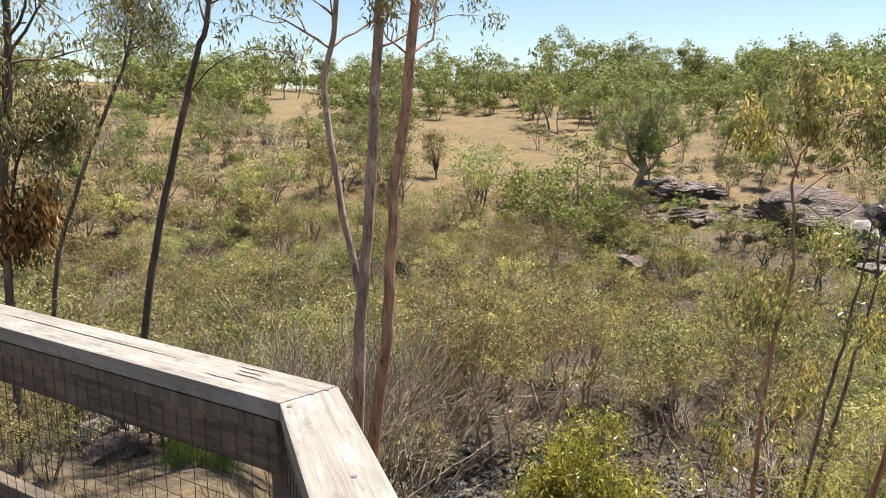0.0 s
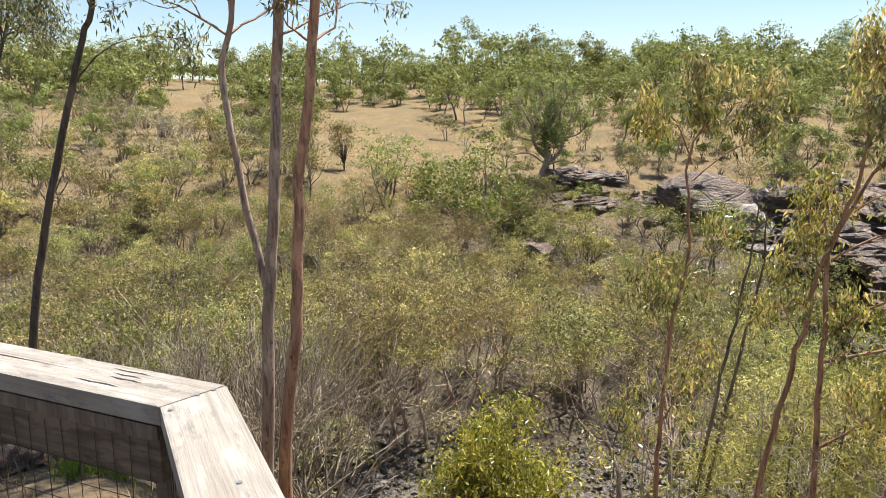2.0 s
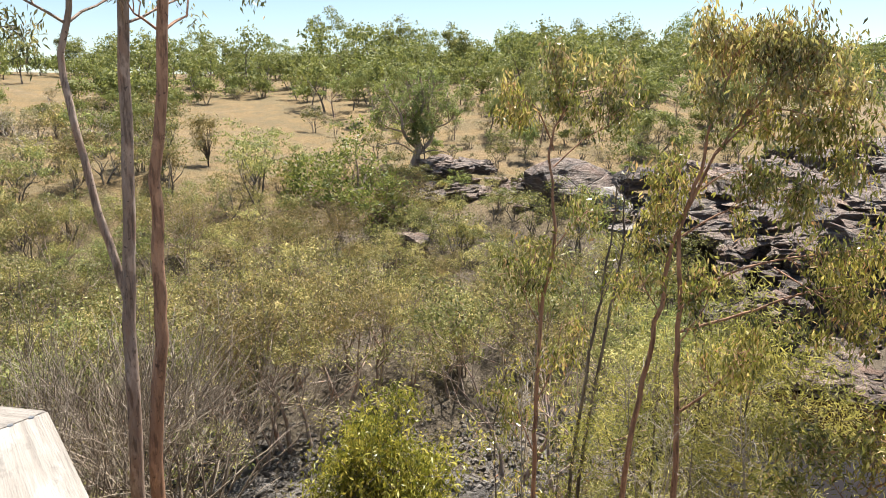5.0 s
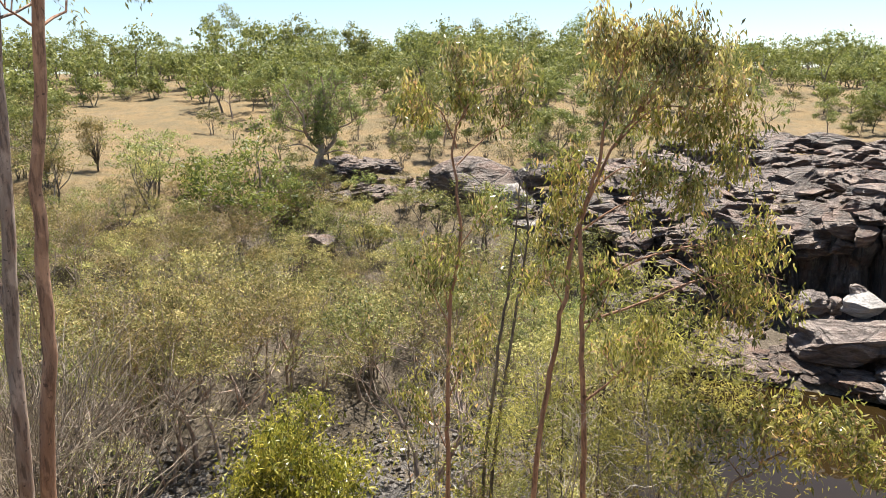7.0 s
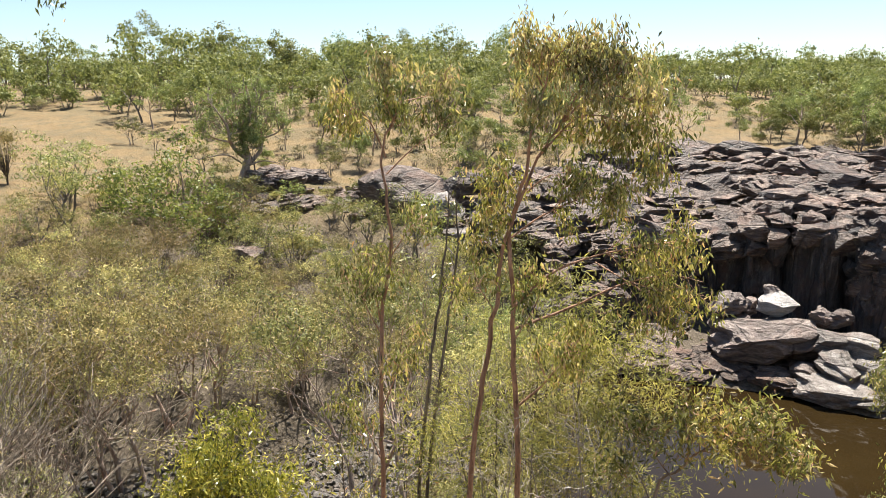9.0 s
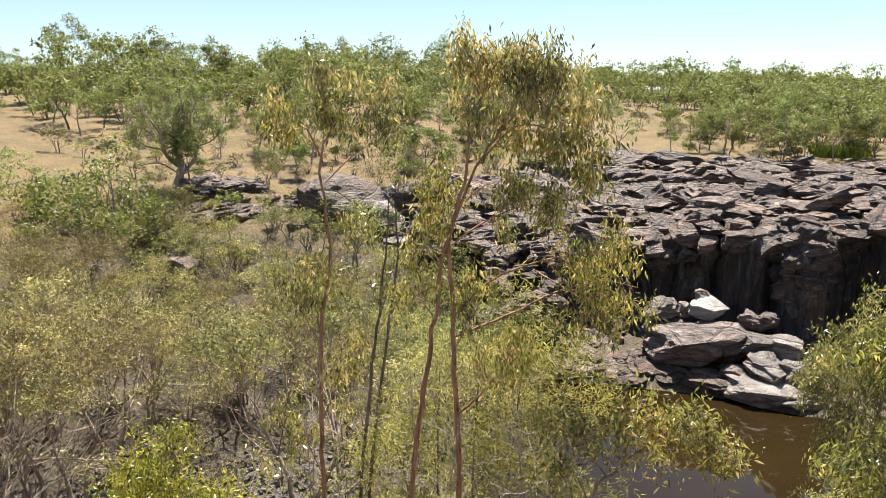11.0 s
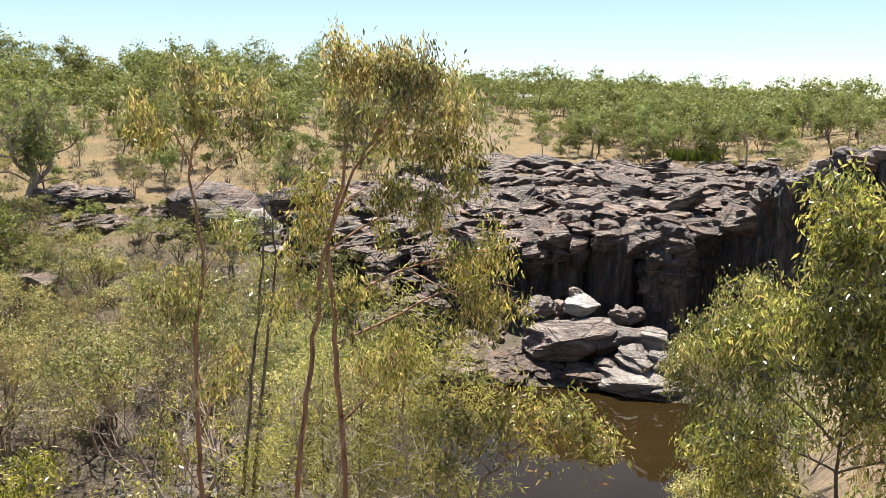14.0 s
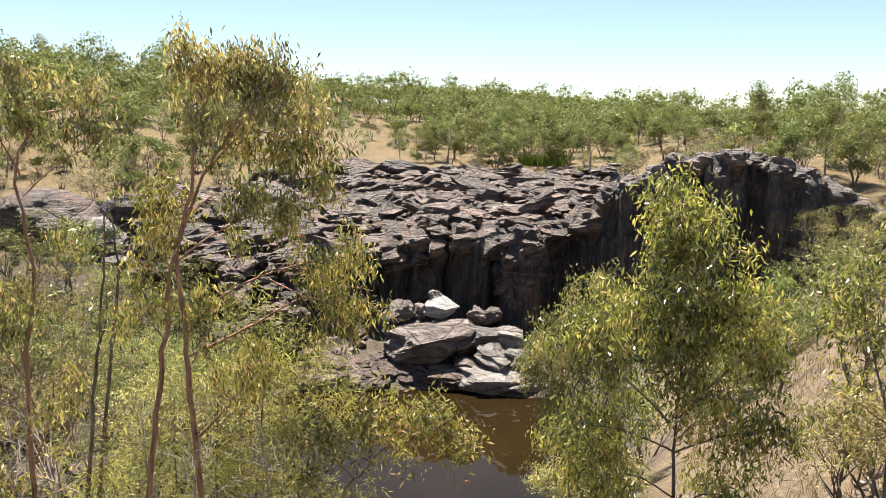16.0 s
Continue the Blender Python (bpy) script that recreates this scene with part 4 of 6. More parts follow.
# ---- plants far to near ----
GUM = dict(stems=1, trunk=3.3, girth=0.17, lean=0.25, depth=3, split={3: 3, 2: 3, 1: 3}, wiggle=0.16, up=0.11, fork=(0.35, 0.95), shorter=(0.58, 0.85), full=0.92, per=95, pad=1.05, flat=0.92, lift=0.2, leaf=(0.28, 0.16), hidden_tips=True, sides=4)
GUM["from"] = 0.3
hill_gums = []
for k, (change, lab) in enumerate((
    (dict(), "grey-green gum tree with a spreading crown"),
    (dict(trunk=2.4, stems=2, lean=0.5, girth=0.13), "low grey-green gum tree with two leaning stems"),
    (dict(trunk=4.2, fork=(0.25, 0.6), per=90), "tall grey-green gum tree with a bare pale trunk"),
    (dict(trunk=2.8, per=125, pad=1.2, fork=(0.4, 1.0)), "broad dark green gum tree on the dry hill"),
    (dict(trunk=3.6, split={3: 4, 2: 3, 1: 2}, per=105, girth=0.2), "grey-green gum tree with pale limbs"),
)):
    hill_gums.append(made_tree(100 + k, "gum_tree", lab, "tree", {**GUM, **change}, BARK_GREY if k % 2 else BARK_PALE, FAR_LEAF, "gum trees on the hill"))

skyline_gums = []
for k, (change, lab) in enumerate((
    (dict(), "distant grey-green gum on the skyline"),
    (dict(trunk=2.6, stems=2, lean=0.5, girth=0.13, per=34), "distant low gum on the skyline"),
    (dict(trunk=3.8, fork=(0.3, 0.8)), "distant tall gum on the skyline"),
    (dict(trunk=2.2, stems=3, lean=0.6, girth=0.1, per=25), "distant bushy gum on the skyline"),
)):
    skyline_gums.append(made_tree(130 + k, "gum_tree", lab, "tree", {**GUM, "per": 42, "pad": 1.45, "flat": 1.0, "sides": 3, "depth": 2, "split": {2: 4, 1: 3}, "leaf": (0.48, 0.3), **change}, BARK_GREY, FAR_LEAF, "gum trees on the hill"))

SCRUB = dict(stems=5, trunk=1.5, girth=0.06, lean=0.5, depth=2, split={2: 4, 1: 4}, wiggle=0.2, up=0.12, fork=(0.3, 0.8), shorter=(0.6, 0.85), full=0.9, per=26, pad=0.5, flat=0.75, lift=0.9, leaf=(0.18, 0.072), hidden_tips=True, sides=4)
SCRUB["from"] = 0.4
scrubs = []
for k, (change, leaf, lab) in enumerate((
    (dict(), SCRUB_LEAF, "olive green scrub with a rounded leafy crown"),
    (dict(trunk=2.2, stems=3, girth=0.09, per=42, pad=0.65), GUM_LEAF, "young gum with several pale stems and a loose crown"),
    (dict(trunk=1.2, stems=6, per=30), SCRUB_LEAF, "low dense olive scrub"),
    (dict(trunk=1.8, stems=4, per=24, leaf=(0.16, 0.05)), SCRUB_LEAF, "thin brownish scrub with bare twigs showing"),
    (dict(trunk=2.4, stems=2, girth=0.1, lean=0.4, per=70, pad=0.75, flat=0.65), GUM_LEAF, "bright green young gum in the gorge"),
)):
    scrubs.append(made_tree(200 + k, "shrub", lab, "shrub", {**SCRUB, **change}, BARK_GREY, leaf, "scrub in the gorge"))

far_scrubs = []
for k, (change, leaf, lab) in enumerate((
    (dict(), SCRUB_LEAF, "olive scrub on the dry slope"),
    (dict(trunk=2.0, stems=4, girth=0.08), GUM_LEAF, "low green gum scrub on the dry slope"),
    (dict(trunk=1.2, stems=6), FAR_LEAF, "low grey-green scrub on the dry slope"),
    (dict(trunk=1.6, per=12), DRY_LEAF, "thin grey-brown scrub with bare twigs showing"),
    (dict(trunk=1.4, per=24), FAR_LEAF, "dense grey-green bush on the dry slope"),
)):
    far_scrubs.append(made_tree(220 + k, "shrub", lab, "shrub", {**SCRUB, "per": 20, "pad": 0.58, "leaf": (0.24, 0.12), "sides": 3, "split": {2: 3, 1: 4}, **change}, BARK_GREY, leaf, "scrub on the slopes"))

THICKET = dict(SCRUB, stems=2, trunk=3.4, girth=0.12, lean=0.4, depth=3, split={3: 4, 2: 3, 1: 3}, per=86, pad=0.75, flat=0.68, lift=0.6, leaf=(0.135, 0.052), wiggle=0.18, fork=(0.35, 0.95), shorter=(0.58, 0.8), full=0.88, thin=0.014)
THICKET["from"] = 0.72
gorge_trees = []
for k, (change, leaf, bark, lab) in enumerate((
    (dict(), SCRUB_LEAF, BARK_PALE, "olive tree of the gorge with thin grey stems"),
    (dict(stems=2, trunk=3.2, per=92, pad=0.8, hidden_tips=False), GUM_LEAF, BARK_PALE, "green gum of the gorge with pale limbs"),
    (dict(stems=3, trunk=2.7, per=50, pad=0.62, girth=0.09), SCRUB_LEAF, BARK_PALE, "sparse olive-brown tree with thin stems showing"),
    (dict(stems=2, trunk=2.8, lean=0.6, per=96, pad=0.85, hidden_tips=False), SCRUB_LEAF, BARK_PALE, "dense olive-green tree with a domed crown"),
)):
    gorge_trees.append(made_tree(250 + k, "gorge_tree", lab, "tree", {**THICKET, **change}, bark, leaf, "trees in the gorge"))

BARE = dict(stems=1, trunk=2.2, girth=0.14, lean=0.3, depth=4, split={4: 3, 3: 3, 2: 3, 1: 2}, wiggle=0.2, up=0.06, fork=(0.3, 0.8), shorter=(0.6, 0.85), thin=0.012)
BARE["from"] = 0.4
dead_tree = made_tree(301, "dead_tree", "leafless grey dead tree", "tree", BARE, BARK_BLEACHED, None, "dead trees")
grey_dead_tree = made_tree(303, "dead_tree", "leafless dark grey dead tree", "tree", BARE, BARK_GREY, None, "dead trees")
TWIGS = dict(stems=11, trunk=2.3, girth=0.046, lean=0.6, depth=3, split={3: 3, 2: 3, 1: 3}, wiggle=0.17, up=0.07, fork=(0.2, 0.62), shorter=(0.62, 0.88), thin=0.007)
TWIGS["from"] = 0.35
twig_bush = made_tree(302, "twig_bush", "leafless grey-brown bush of fine upright twigs", "shrub", TWIGS, BARK_TWIG, None, "leafless bushes")

# single trees of the far side
def oval_bush():
    """A small upright tree: thin stems inside a dense egg-shaped crown."""
    rg = random.Random(310)
    limbs, ends = [], []
    for k in range(26):
        a, up = rg.uniform(0, 2 * math.pi), rg.uniform(0.12, 1.0)
        wide = 0.8 * math.sin(math.pi * up**0.8) ** 0.6 * rg.uniform(0.45, 1.0)
        end = Vector((wide * math.cos(a), wide * math.sin(a), 0.45 + 2.0 * up))
        limbs.append(([Vector((0, 0, -0.2)), Vector((0.03 * math.cos(a), 0.03 * math.sin(a), 0.35)), Vector((0.4 * end.x, 0.4 * end.y, 0.35 + 0.5 * (end.z - 0.35))), end], [0.03, 0.028, 0.016, 0.006]))
        ends.append(end)
    return plant("conical_bush", "small upright olive bush alone in dry grass", "shrub", limbs, [("crown", pad_leaves(rg, ends, 80, 0.36, 1.2, 0.12, 0.045, 0.9), SCRUB_LEAF)], BARK_DARK)


stand(oval_bush(), -0.5, 66.0, 1.75)
green_s = dict(GUM, stems=6, trunk=1.35, girth=0.09, lean=0.95, up=0.06, depth=2, split={2: 4, 1: 4}, per=80, pad=0.62, flat=0.62, leaf=(0.12, 0.058), full=0.95, hidden_tips=False)
green_s["from"] = 0.3
broad_gum = stand(made_tree(318, "broad_gum_tree", "dense green gum with pale limbs at the gorge edge", "tree", green_s, BARK_PALE, BROAD_LEAF), 9.2, 60.5, 2.6, 0)
stand(grey_dead_tree, 32.2, 76.0, 1.05, 20)
for az, r, s in ((44.6, 72, 0.38), (47.2, 75, 0.34), (65.5, 74, 0.4), (68.0, 70, 0.38)):
    stand(dead_tree, az, r, s, az * 40)
for az, r, s in ((-14, 80, 0.8), (-19, 72, 0.7), (41, 70, 0.5), (8.5, 52, 0.6), (-6, 50, 0.5), (36, 66, 0.6), (-12, 66, 0.75), (-16.5, 78, 0.8), (-22, 68, 0.8), (-13.2, 74, 0.75), (-15.4, 88, 0.8), (-7.8, 70, 0.7), (-24, 84, 0.85), (-17.8, 92, 0.85), (6.2, 57, 0.55), (10.6, 56, 0.5), (13.6, 62, 0.5), (20, 58, 0.5), (22.5, 62, 0.5), (-25, 76, 0.85), (-28, 70, 0.8), (-20.5, 60, 0.7), (-10, 86, 0.8), (-31, 62, 0.8)):
    stand(grey_dead_tree if az > 20 else dead_tree, az, r, s, rng.uniform(0, 360))
# tall trees of the skyline
for az, r, s, k in ((9.6, 142, 1.25, 2), (10.8, 143, 1.3, 4), (14.3, 150, 1.5, 3), (16.6, 148, 1.05, 0), (18.3, 142, 1.25, 3), (22.3, 150, 1.2, 3), (24.8, 155, 1.05, 4), (27.6, 165, 0.95, 2), (31.5, 160, 1.15, 3), (35.4, 172, 1.15, 2), (37, 168, 1.05, 3), (-9, 165, 1.0, 3), (-16, 150, 1.1, 3), (-19, 152, 1.1, 0), (2, 150, 1.0, 3), (-1, 155, 1.05, 0), (5, 150, 1.0, 4), (79.5, 92, 0.8, 2), (81, 98, 0.85, 4), (84.5, 90, 0.75, 3), (86.5, 84, 0.7, 0), (88.5, 88, 0.75, 3), (90, 96, 0.8, 2), (83, 106, 0.85, 0), (67.7, 82.5, 0.85, 4), (60.5, 88, 0.5, 1), (62, 90, 0.5, 0), (57, 89, 0.55, 3), (55, 92, 0.5, 1), (53, 90, 0.5, 0), (49, 92, 0.55, 2)):
    stand(hill_gums[k], az, r, s, rng.uniform(0, 360))


def hill_share(az, r):
    """How thickly the hill is wooded: clearings of dry grass stay open."""
    if r < 62 + 6 * noise.noise((az * 0.2, 0, 2)):
        return 0.0
    if (-30 < az < -24.5 or -13.8 < az < -9) and r < 142:
        return 0.0
    if -2.5 < az < 5.5 and r < 117:
        return 0.0
    if 5.5 <= az < 13 and r < 99:
        return 0.0 if r < 92 else 0.7
    if 13 <= az < 40 and r < 104:
        return 0.75 if r > 90 else 0.12
    if -13 < az < -8 and r > 120:
        return 0.06
    if -31 < az < -24 and 100 < r < 165:
        return 0.08
    if 42 < az < 54 and r < 118:
        return 0.10 if r > 90 else 0.0
    if az >= 40 and r < 87:
        return 0.0
    if az < -2.5 and r < 100:
        return 0.42
    return 1.0


placed = []


def clear_of(x, y, gap):
    return all((x - a) ** 2 + (y - b) ** 2 > gap * gap for a, b in placed)


def mesh_arrays(ob):
    """Vertices, faces and material of each part of a plant."""
    return [(np.array([tuple(v.co) for v in c.data.vertices]), [tuple(p.vertices) for p in c.data.polygons], c.data.materials[0]) for c in ob.children]


def joined_woods(name, label, protos, spots):
    """A far wood, too dense to count: copies of the protos at (az, r, size, turn) in one mesh."""
    kinds = [mesh_arrays(p) for p in protos]
    mats, verts, faces, index = [], [], [], []
    for k, (az, r, size, turn) in enumerate(spots):
        x, y, z = polar(az, r)
        q = np.array(pose(x, y, z, 0, 0, turn) @ Matrix.Scale(size, 4))
        for v, f, m in kinds[k % len(kinds)]:
            if m not in mats:
                mats.append(m)
            base = len(verts)
            verts += (v @ q[:3, :3].T + q[:3, 3]).tolist()
            faces += [tuple(base + i for i in p) for p in f]
            index += [mats.index(m)] * len(f)
    me = pydata(name, verts, faces)
    for m in mats:
        me.materials.append(m)
    me.polygons.foreach_set("material_index", index)
    return tagged(new(name, me), label, "trees", kind="stuff")


far_spots = []
tries = made = 0
while made < 780 and tries < 40000:
    tries += 1
    az, r = rng.uniform(-38, 92), rng.uniform(62, 196)
    if rng.random() > hill_share(az, r):
        continue
    x, y, z = polar(az, r)
    if not clear_of(x, y, 3.3 if r < 150 else 4.0):
        continue
    placed.append((x, y))
    made += 1
    if r < 99:
        stand(hill_gums[rng.randrange(5)], az, r, rng.uniform(0.5, 0.85) * (0.72 if az < -2.5 else 1.0) if r < 100 else rng.uniform(0.65, 0.9), rng.uniform(0, 360))
    else:
        spot = (az, r, rng.choice((0.6, 0.72, 0.8, 0.95)) * rng.uniform(0.92, 1.1) * (0.92 if az > 42 else 1.15), rng.uniform(0, 360))
        if az > 20 or r < 184:
            far_spots.append(spot)
for _ in range(150):
    az, r = rng.uniform(52, 92), rng.uniform(91, 150)
    if clear_of(*polar(az, r)[:2], 2.4):
        placed.append(polar(az, r)[:2])
        far_spots.append((az, r, rng.uniform(0.55, 0.9) if r < 115 else rng.uniform(0.7, 1.05), rng.uniform(0, 360)))
bushy = made_tree(140, "gum_tree", "low bush", "tree", dict(SCRUB, stems=4, trunk=1.6, depth=1, split={1: 4}, per=16, pad=1.0, flat=0.9, leaf=(0.52, 0.34), sides=3), BARK_GREY, FAR_LEAF)
low_spots = []
for _ in range(240):
    az, r = rng.uniform(-38, 92), rng.uniform(106, 160)
    if rng.random() < hill_share(az, r):
        low_spots.append((az, r, rng.uniform(0.6, 1.1), rng.uniform(0, 360)))
for _ in range(110):
    low_spots.append((rng.uniform(6, 42), rng.uniform(195, 240), rng.uniform(1.2, 2.0), rng.uniform(0, 360)))
for _ in range(150):
    low_spots.append((rng.uniform(40, 92), rng.uniform(170, 225), rng.uniform(1.2, 2.0), rng.uniform(0, 360)))
for _ in range(90):
    low_spots.append((rng.uniform(40, 92), rng.uniform(178, 204), rng.uniform(1.2, 1.8), rng.uniform(0, 360)))
for _ in range(150):
    low_spots.append((rng.uniform(-38, 42), rng.uniform(146, 188), rng.uniform(0.9, 1.6), rng.uniform(0, 360)))
joined_woods("far_undergrowth", "low bushes under the far gum woods", [bushy], low_spots)
dry_bush = made_tree(141, "gum_tree", "low dry bush", "tree", dict(SCRUB, stems=6, trunk=1.1, depth=1, split={1: 4}, per=10, pad=0.4, leaf=(0.24, 0.1), sides=3), BARK_GREY, DRY_LEAF)
dry_spots = []
for _ in range(230):
    az, r = rng.uniform(-37, -3.5), rng.uniform(57, 118)
    if not ((-30 < az < -24.5 or -13.8 < az < -9) and r > 92):
        dry_spots.append((az, r, rng.uniform(0.7, 1.5), rng.uniform(0, 360)))
for _ in range(100):
    dry_spots.append((rng.uniform(18, 40), rng.uniform(72, 104), rng.uniform(0.5, 1.0), rng.uniform(0, 360)))
joined_woods("dry_scrub", "grey-brown dry scrub covering the hillside", [dry_bush], dry_spots)
skyline_gums += [bushy, dry_bush]
joined_woods("far_woods", "far grey-green gum woods along the skyline", skyline_gums[:4], far_spots)
for p in skyline_gums:
    for c in list(p.children):
        bpy.data.objects.remove(c)
    bpy.data.objects.remove(p)

# low bushes and saplings on the open slopes
made = tries = 0
while made < 60 and tries < 4000:
    tries += 1
    az, r = rng.uniform(-38, 92), rng.uniform(60, 128)
    if (-2.5 < az < 7.5 and r < 108) or (5.2 < az < 11.2 and r < 68) or (az > 36 and r < 87 and rng.random() > 0.06) or not clear_of(*polar(az, r)[:2], 3.0):
        continue
    placed.append(polar(az, r)[:2])
    stand(far_scrubs[rng.randrange(5)], az, r, rng.uniform(0.4, 0.95), rng.uniform(0, 360))
    made += 1


def scrub_share(az, r):
    """Where scrub covers the gorge sides: not in the pool, on bare stones or over the rock steps."""
    if az > 37 and r > 25:
        return 0.0
    if (-2.6 < az < 1.6 and r > 57) or (-2.4 < az < 5.0 and r > 65) or (4.5 < az < 13.5 and 53 < r < 67) or (13.0 < az < 16.6 and 42 < r < 57):
        return 0.0
    if r < 35:
        return 0.5 if az < -8 and r > 28 else 0.0
    if r < 41 and 0 < az < 33:
        return 0.0
    if 17 < az and r > 54:
        return 0.0 if r > 57 else 0.3
    return 1.0


# trees rooted beside the stony creek bed
for az, r, s, k in ((2.3, 34.4, 1.15, 2), (4.4, 35.6, 1.35, 0), (6.6, 35.2, 1.3, 3), (9.4, 37.6, 1.3, 0), (-1.2, 36.6, 1.3, 3), (-4.5, 36.0, 1.25, 0), (-8.0, 36.5, 1.3, 3), (27.5, 42.0, 1.1, 1), (23.0, 40.0, 1.1, 0), (31.5, 38.6, 0.9, 1), (11.6, 40.2, 1.2, 3), (18.2, 40.5, 1.1, 2)):
    placed.append(polar(az, r)[:2])
    stand(gorge_trees[k], az, r, s, rng.uniform(0, 360), 0.1)
tries = made = 0
while made < 150 and tries < 12000:
    tries += 1
    az, r = rng.uniform(-37, 38), math.sqrt(rng.uniform(27**2, 51**2))
    if rng.random() > scrub_share(az, r) or (az > 27 and r > 46):
        continue
    x, y, z = polar(az, r)
    if not clear_of(x, y, 2.55):
        continue
    placed.append((x, y))
    stand(gorge_trees[rng.choice((0, 1, 1, 3)) if az < 3 else rng.randrange(4)], az, r, rng.choice((0.65, 0.85, 0.95, 1.1, 1.2)) * rng.uniform(0.93, 1.07) * (1.0 if r < 43 else 0.82), rng.uniform(0, 360), 0.1)
    made += 1
tries = made = 0
while made < 95 and tries < 9000:
    tries += 1
    az, r = rng.uniform(-37, 40), math.sqrt(rng.uniform(24**2, 64**2))
    if rng.random() > scrub_share(az, r):
        continue
    x, y, z = polar(az, r)
    if not clear_of(x, y, 1.9):
        continue
    placed.append((x, y))
    stand(scrubs[rng.randrange(5)], az, r, rng.uniform(0.7, 1.25), rng.uniform(0, 360))
    made += 1

# small scrub and saplings about the rocks below the grass
for _ in range(38):
    az, r = rng.uniform(9, 42), rng.uniform(64, 84)
    if clear_of(*polar(az, r)[:2], 2.0) and not (25 < az < 35 and r < 68):
        placed.append(polar(az, r)[:2])
        stand(far_scrubs[rng.choice((0, 1, 2, 3, 4))], az, r, rng.uniform(0.3, 0.7), rng.uniform(0, 360))

for _ in range(170):
    az, r = rng.uniform(-4, 38), rng.uniform(50, 66)
    if clear_of(*polar(az, r)[:2], 1.5) and not (5 < az < 13 and r < 61) and not (-2.6 < az < 1.8 and r > 56) and not (25 < az < 37 and r > 61) and not (13 < az < 16.2 and r < 58):
        placed.append(polar(az, r)[:2])
        stand(scrubs[rng.choice((0, 2, 3, 3, 4))], az, r, rng.uniform(0.38, 0.66) * (0.7 if az > 24 and r > 57 else 1.0), rng.uniform(0, 360))
# thin grey scrub on the left slope
for _ in range(75):
    az, r = rng.uniform(-36, -3), rng.uniform(54, 104)
    if clear_of(*polar(az, r)[:2], 2.2):
        placed.append(polar(az, r)[:2])
        stand(far_scrubs[rng.choice((0, 1, 2, 3, 3, 4))], az, r, rng.uniform(0.6, 1.1), rng.uniform(0, 360))
for _ in range(26):
    az, r = rng.uniform(58, 86), rng.uniform(82, 104)
    stand(far_scrubs[rng.choice((0, 2, 3))], az, r, rng.uniform(0.3, 0.6), rng.uniform(0, 360))
for _ in range(34):
    az = rng.uniform(70.5, 90)
    stand(far_scrubs[rng.choice((1, 2, 3, 4))], az, cliff_front(az) + rng.uniform(4.5, 22), rng.uniform(0.5, 0.95), rng.uniform(0, 360))

# dry twigs below the railing
for az, r, size in ((-20.0, 13.6, 0.42), (-15.5, 14.2, 0.42), (-24.5, 15.4, 0.5)):
    stand(twig_bush, az, r, size, rng.uniform(0, 360))
# leafless bushes on the near side
stand(twig_bush, -7.5, 19.0, 1.3, 0)
for az, r, s in ((-12.0, 20.0, 1.2), (-3.0, 20.0, 1.2), (-5.5, 23.5, 1.35), (-15.5, 23, 1.1), (-10, 24, 1.3)):
    stand(twig_bush, az, r, s, rng.uniform(0, 360))


# ---- the near trees ----
def aloft(az, r, z):
    return Vector((r * math.sin(radians(az)), r * math.cos(radians(az)), z))


# rocks on the trodden slope below the railing
for az, r, s in ((-20.5, 15.0, 1.5), (-23.5, 15.6, 1.2), (-17.5, 15.2, 0.9), (-26.5, 14.2, 0.8), (-14.8, 14.0, 0.7)):
    x, y, z = polar(az, r)
    big_rock(az, r, z + s * 0.15, (s * 1.4, s, s * 0.8), (rng.gauss(0, 8), rng.gauss(0, 8), rng.uniform(0, 90)), label="dark rock on the bare slope below the railing")


for az, r, s in ((-26.5, 11.7, 0.85), (-24.9, 11.9, 0.7), (-28.3, 12.4, 0.6)):
    x, y, z = polar(az, r)
    big_rock(az, r, z + s * 0.1, (s * 1.5, s, s * 0.7), (rng.gauss(0, 8), rng.gauss(0, 8), rng.uniform(0, 90)), label="dark rock on the bare slope below the railing", me=ROCKS[int(s * 7) % 14])


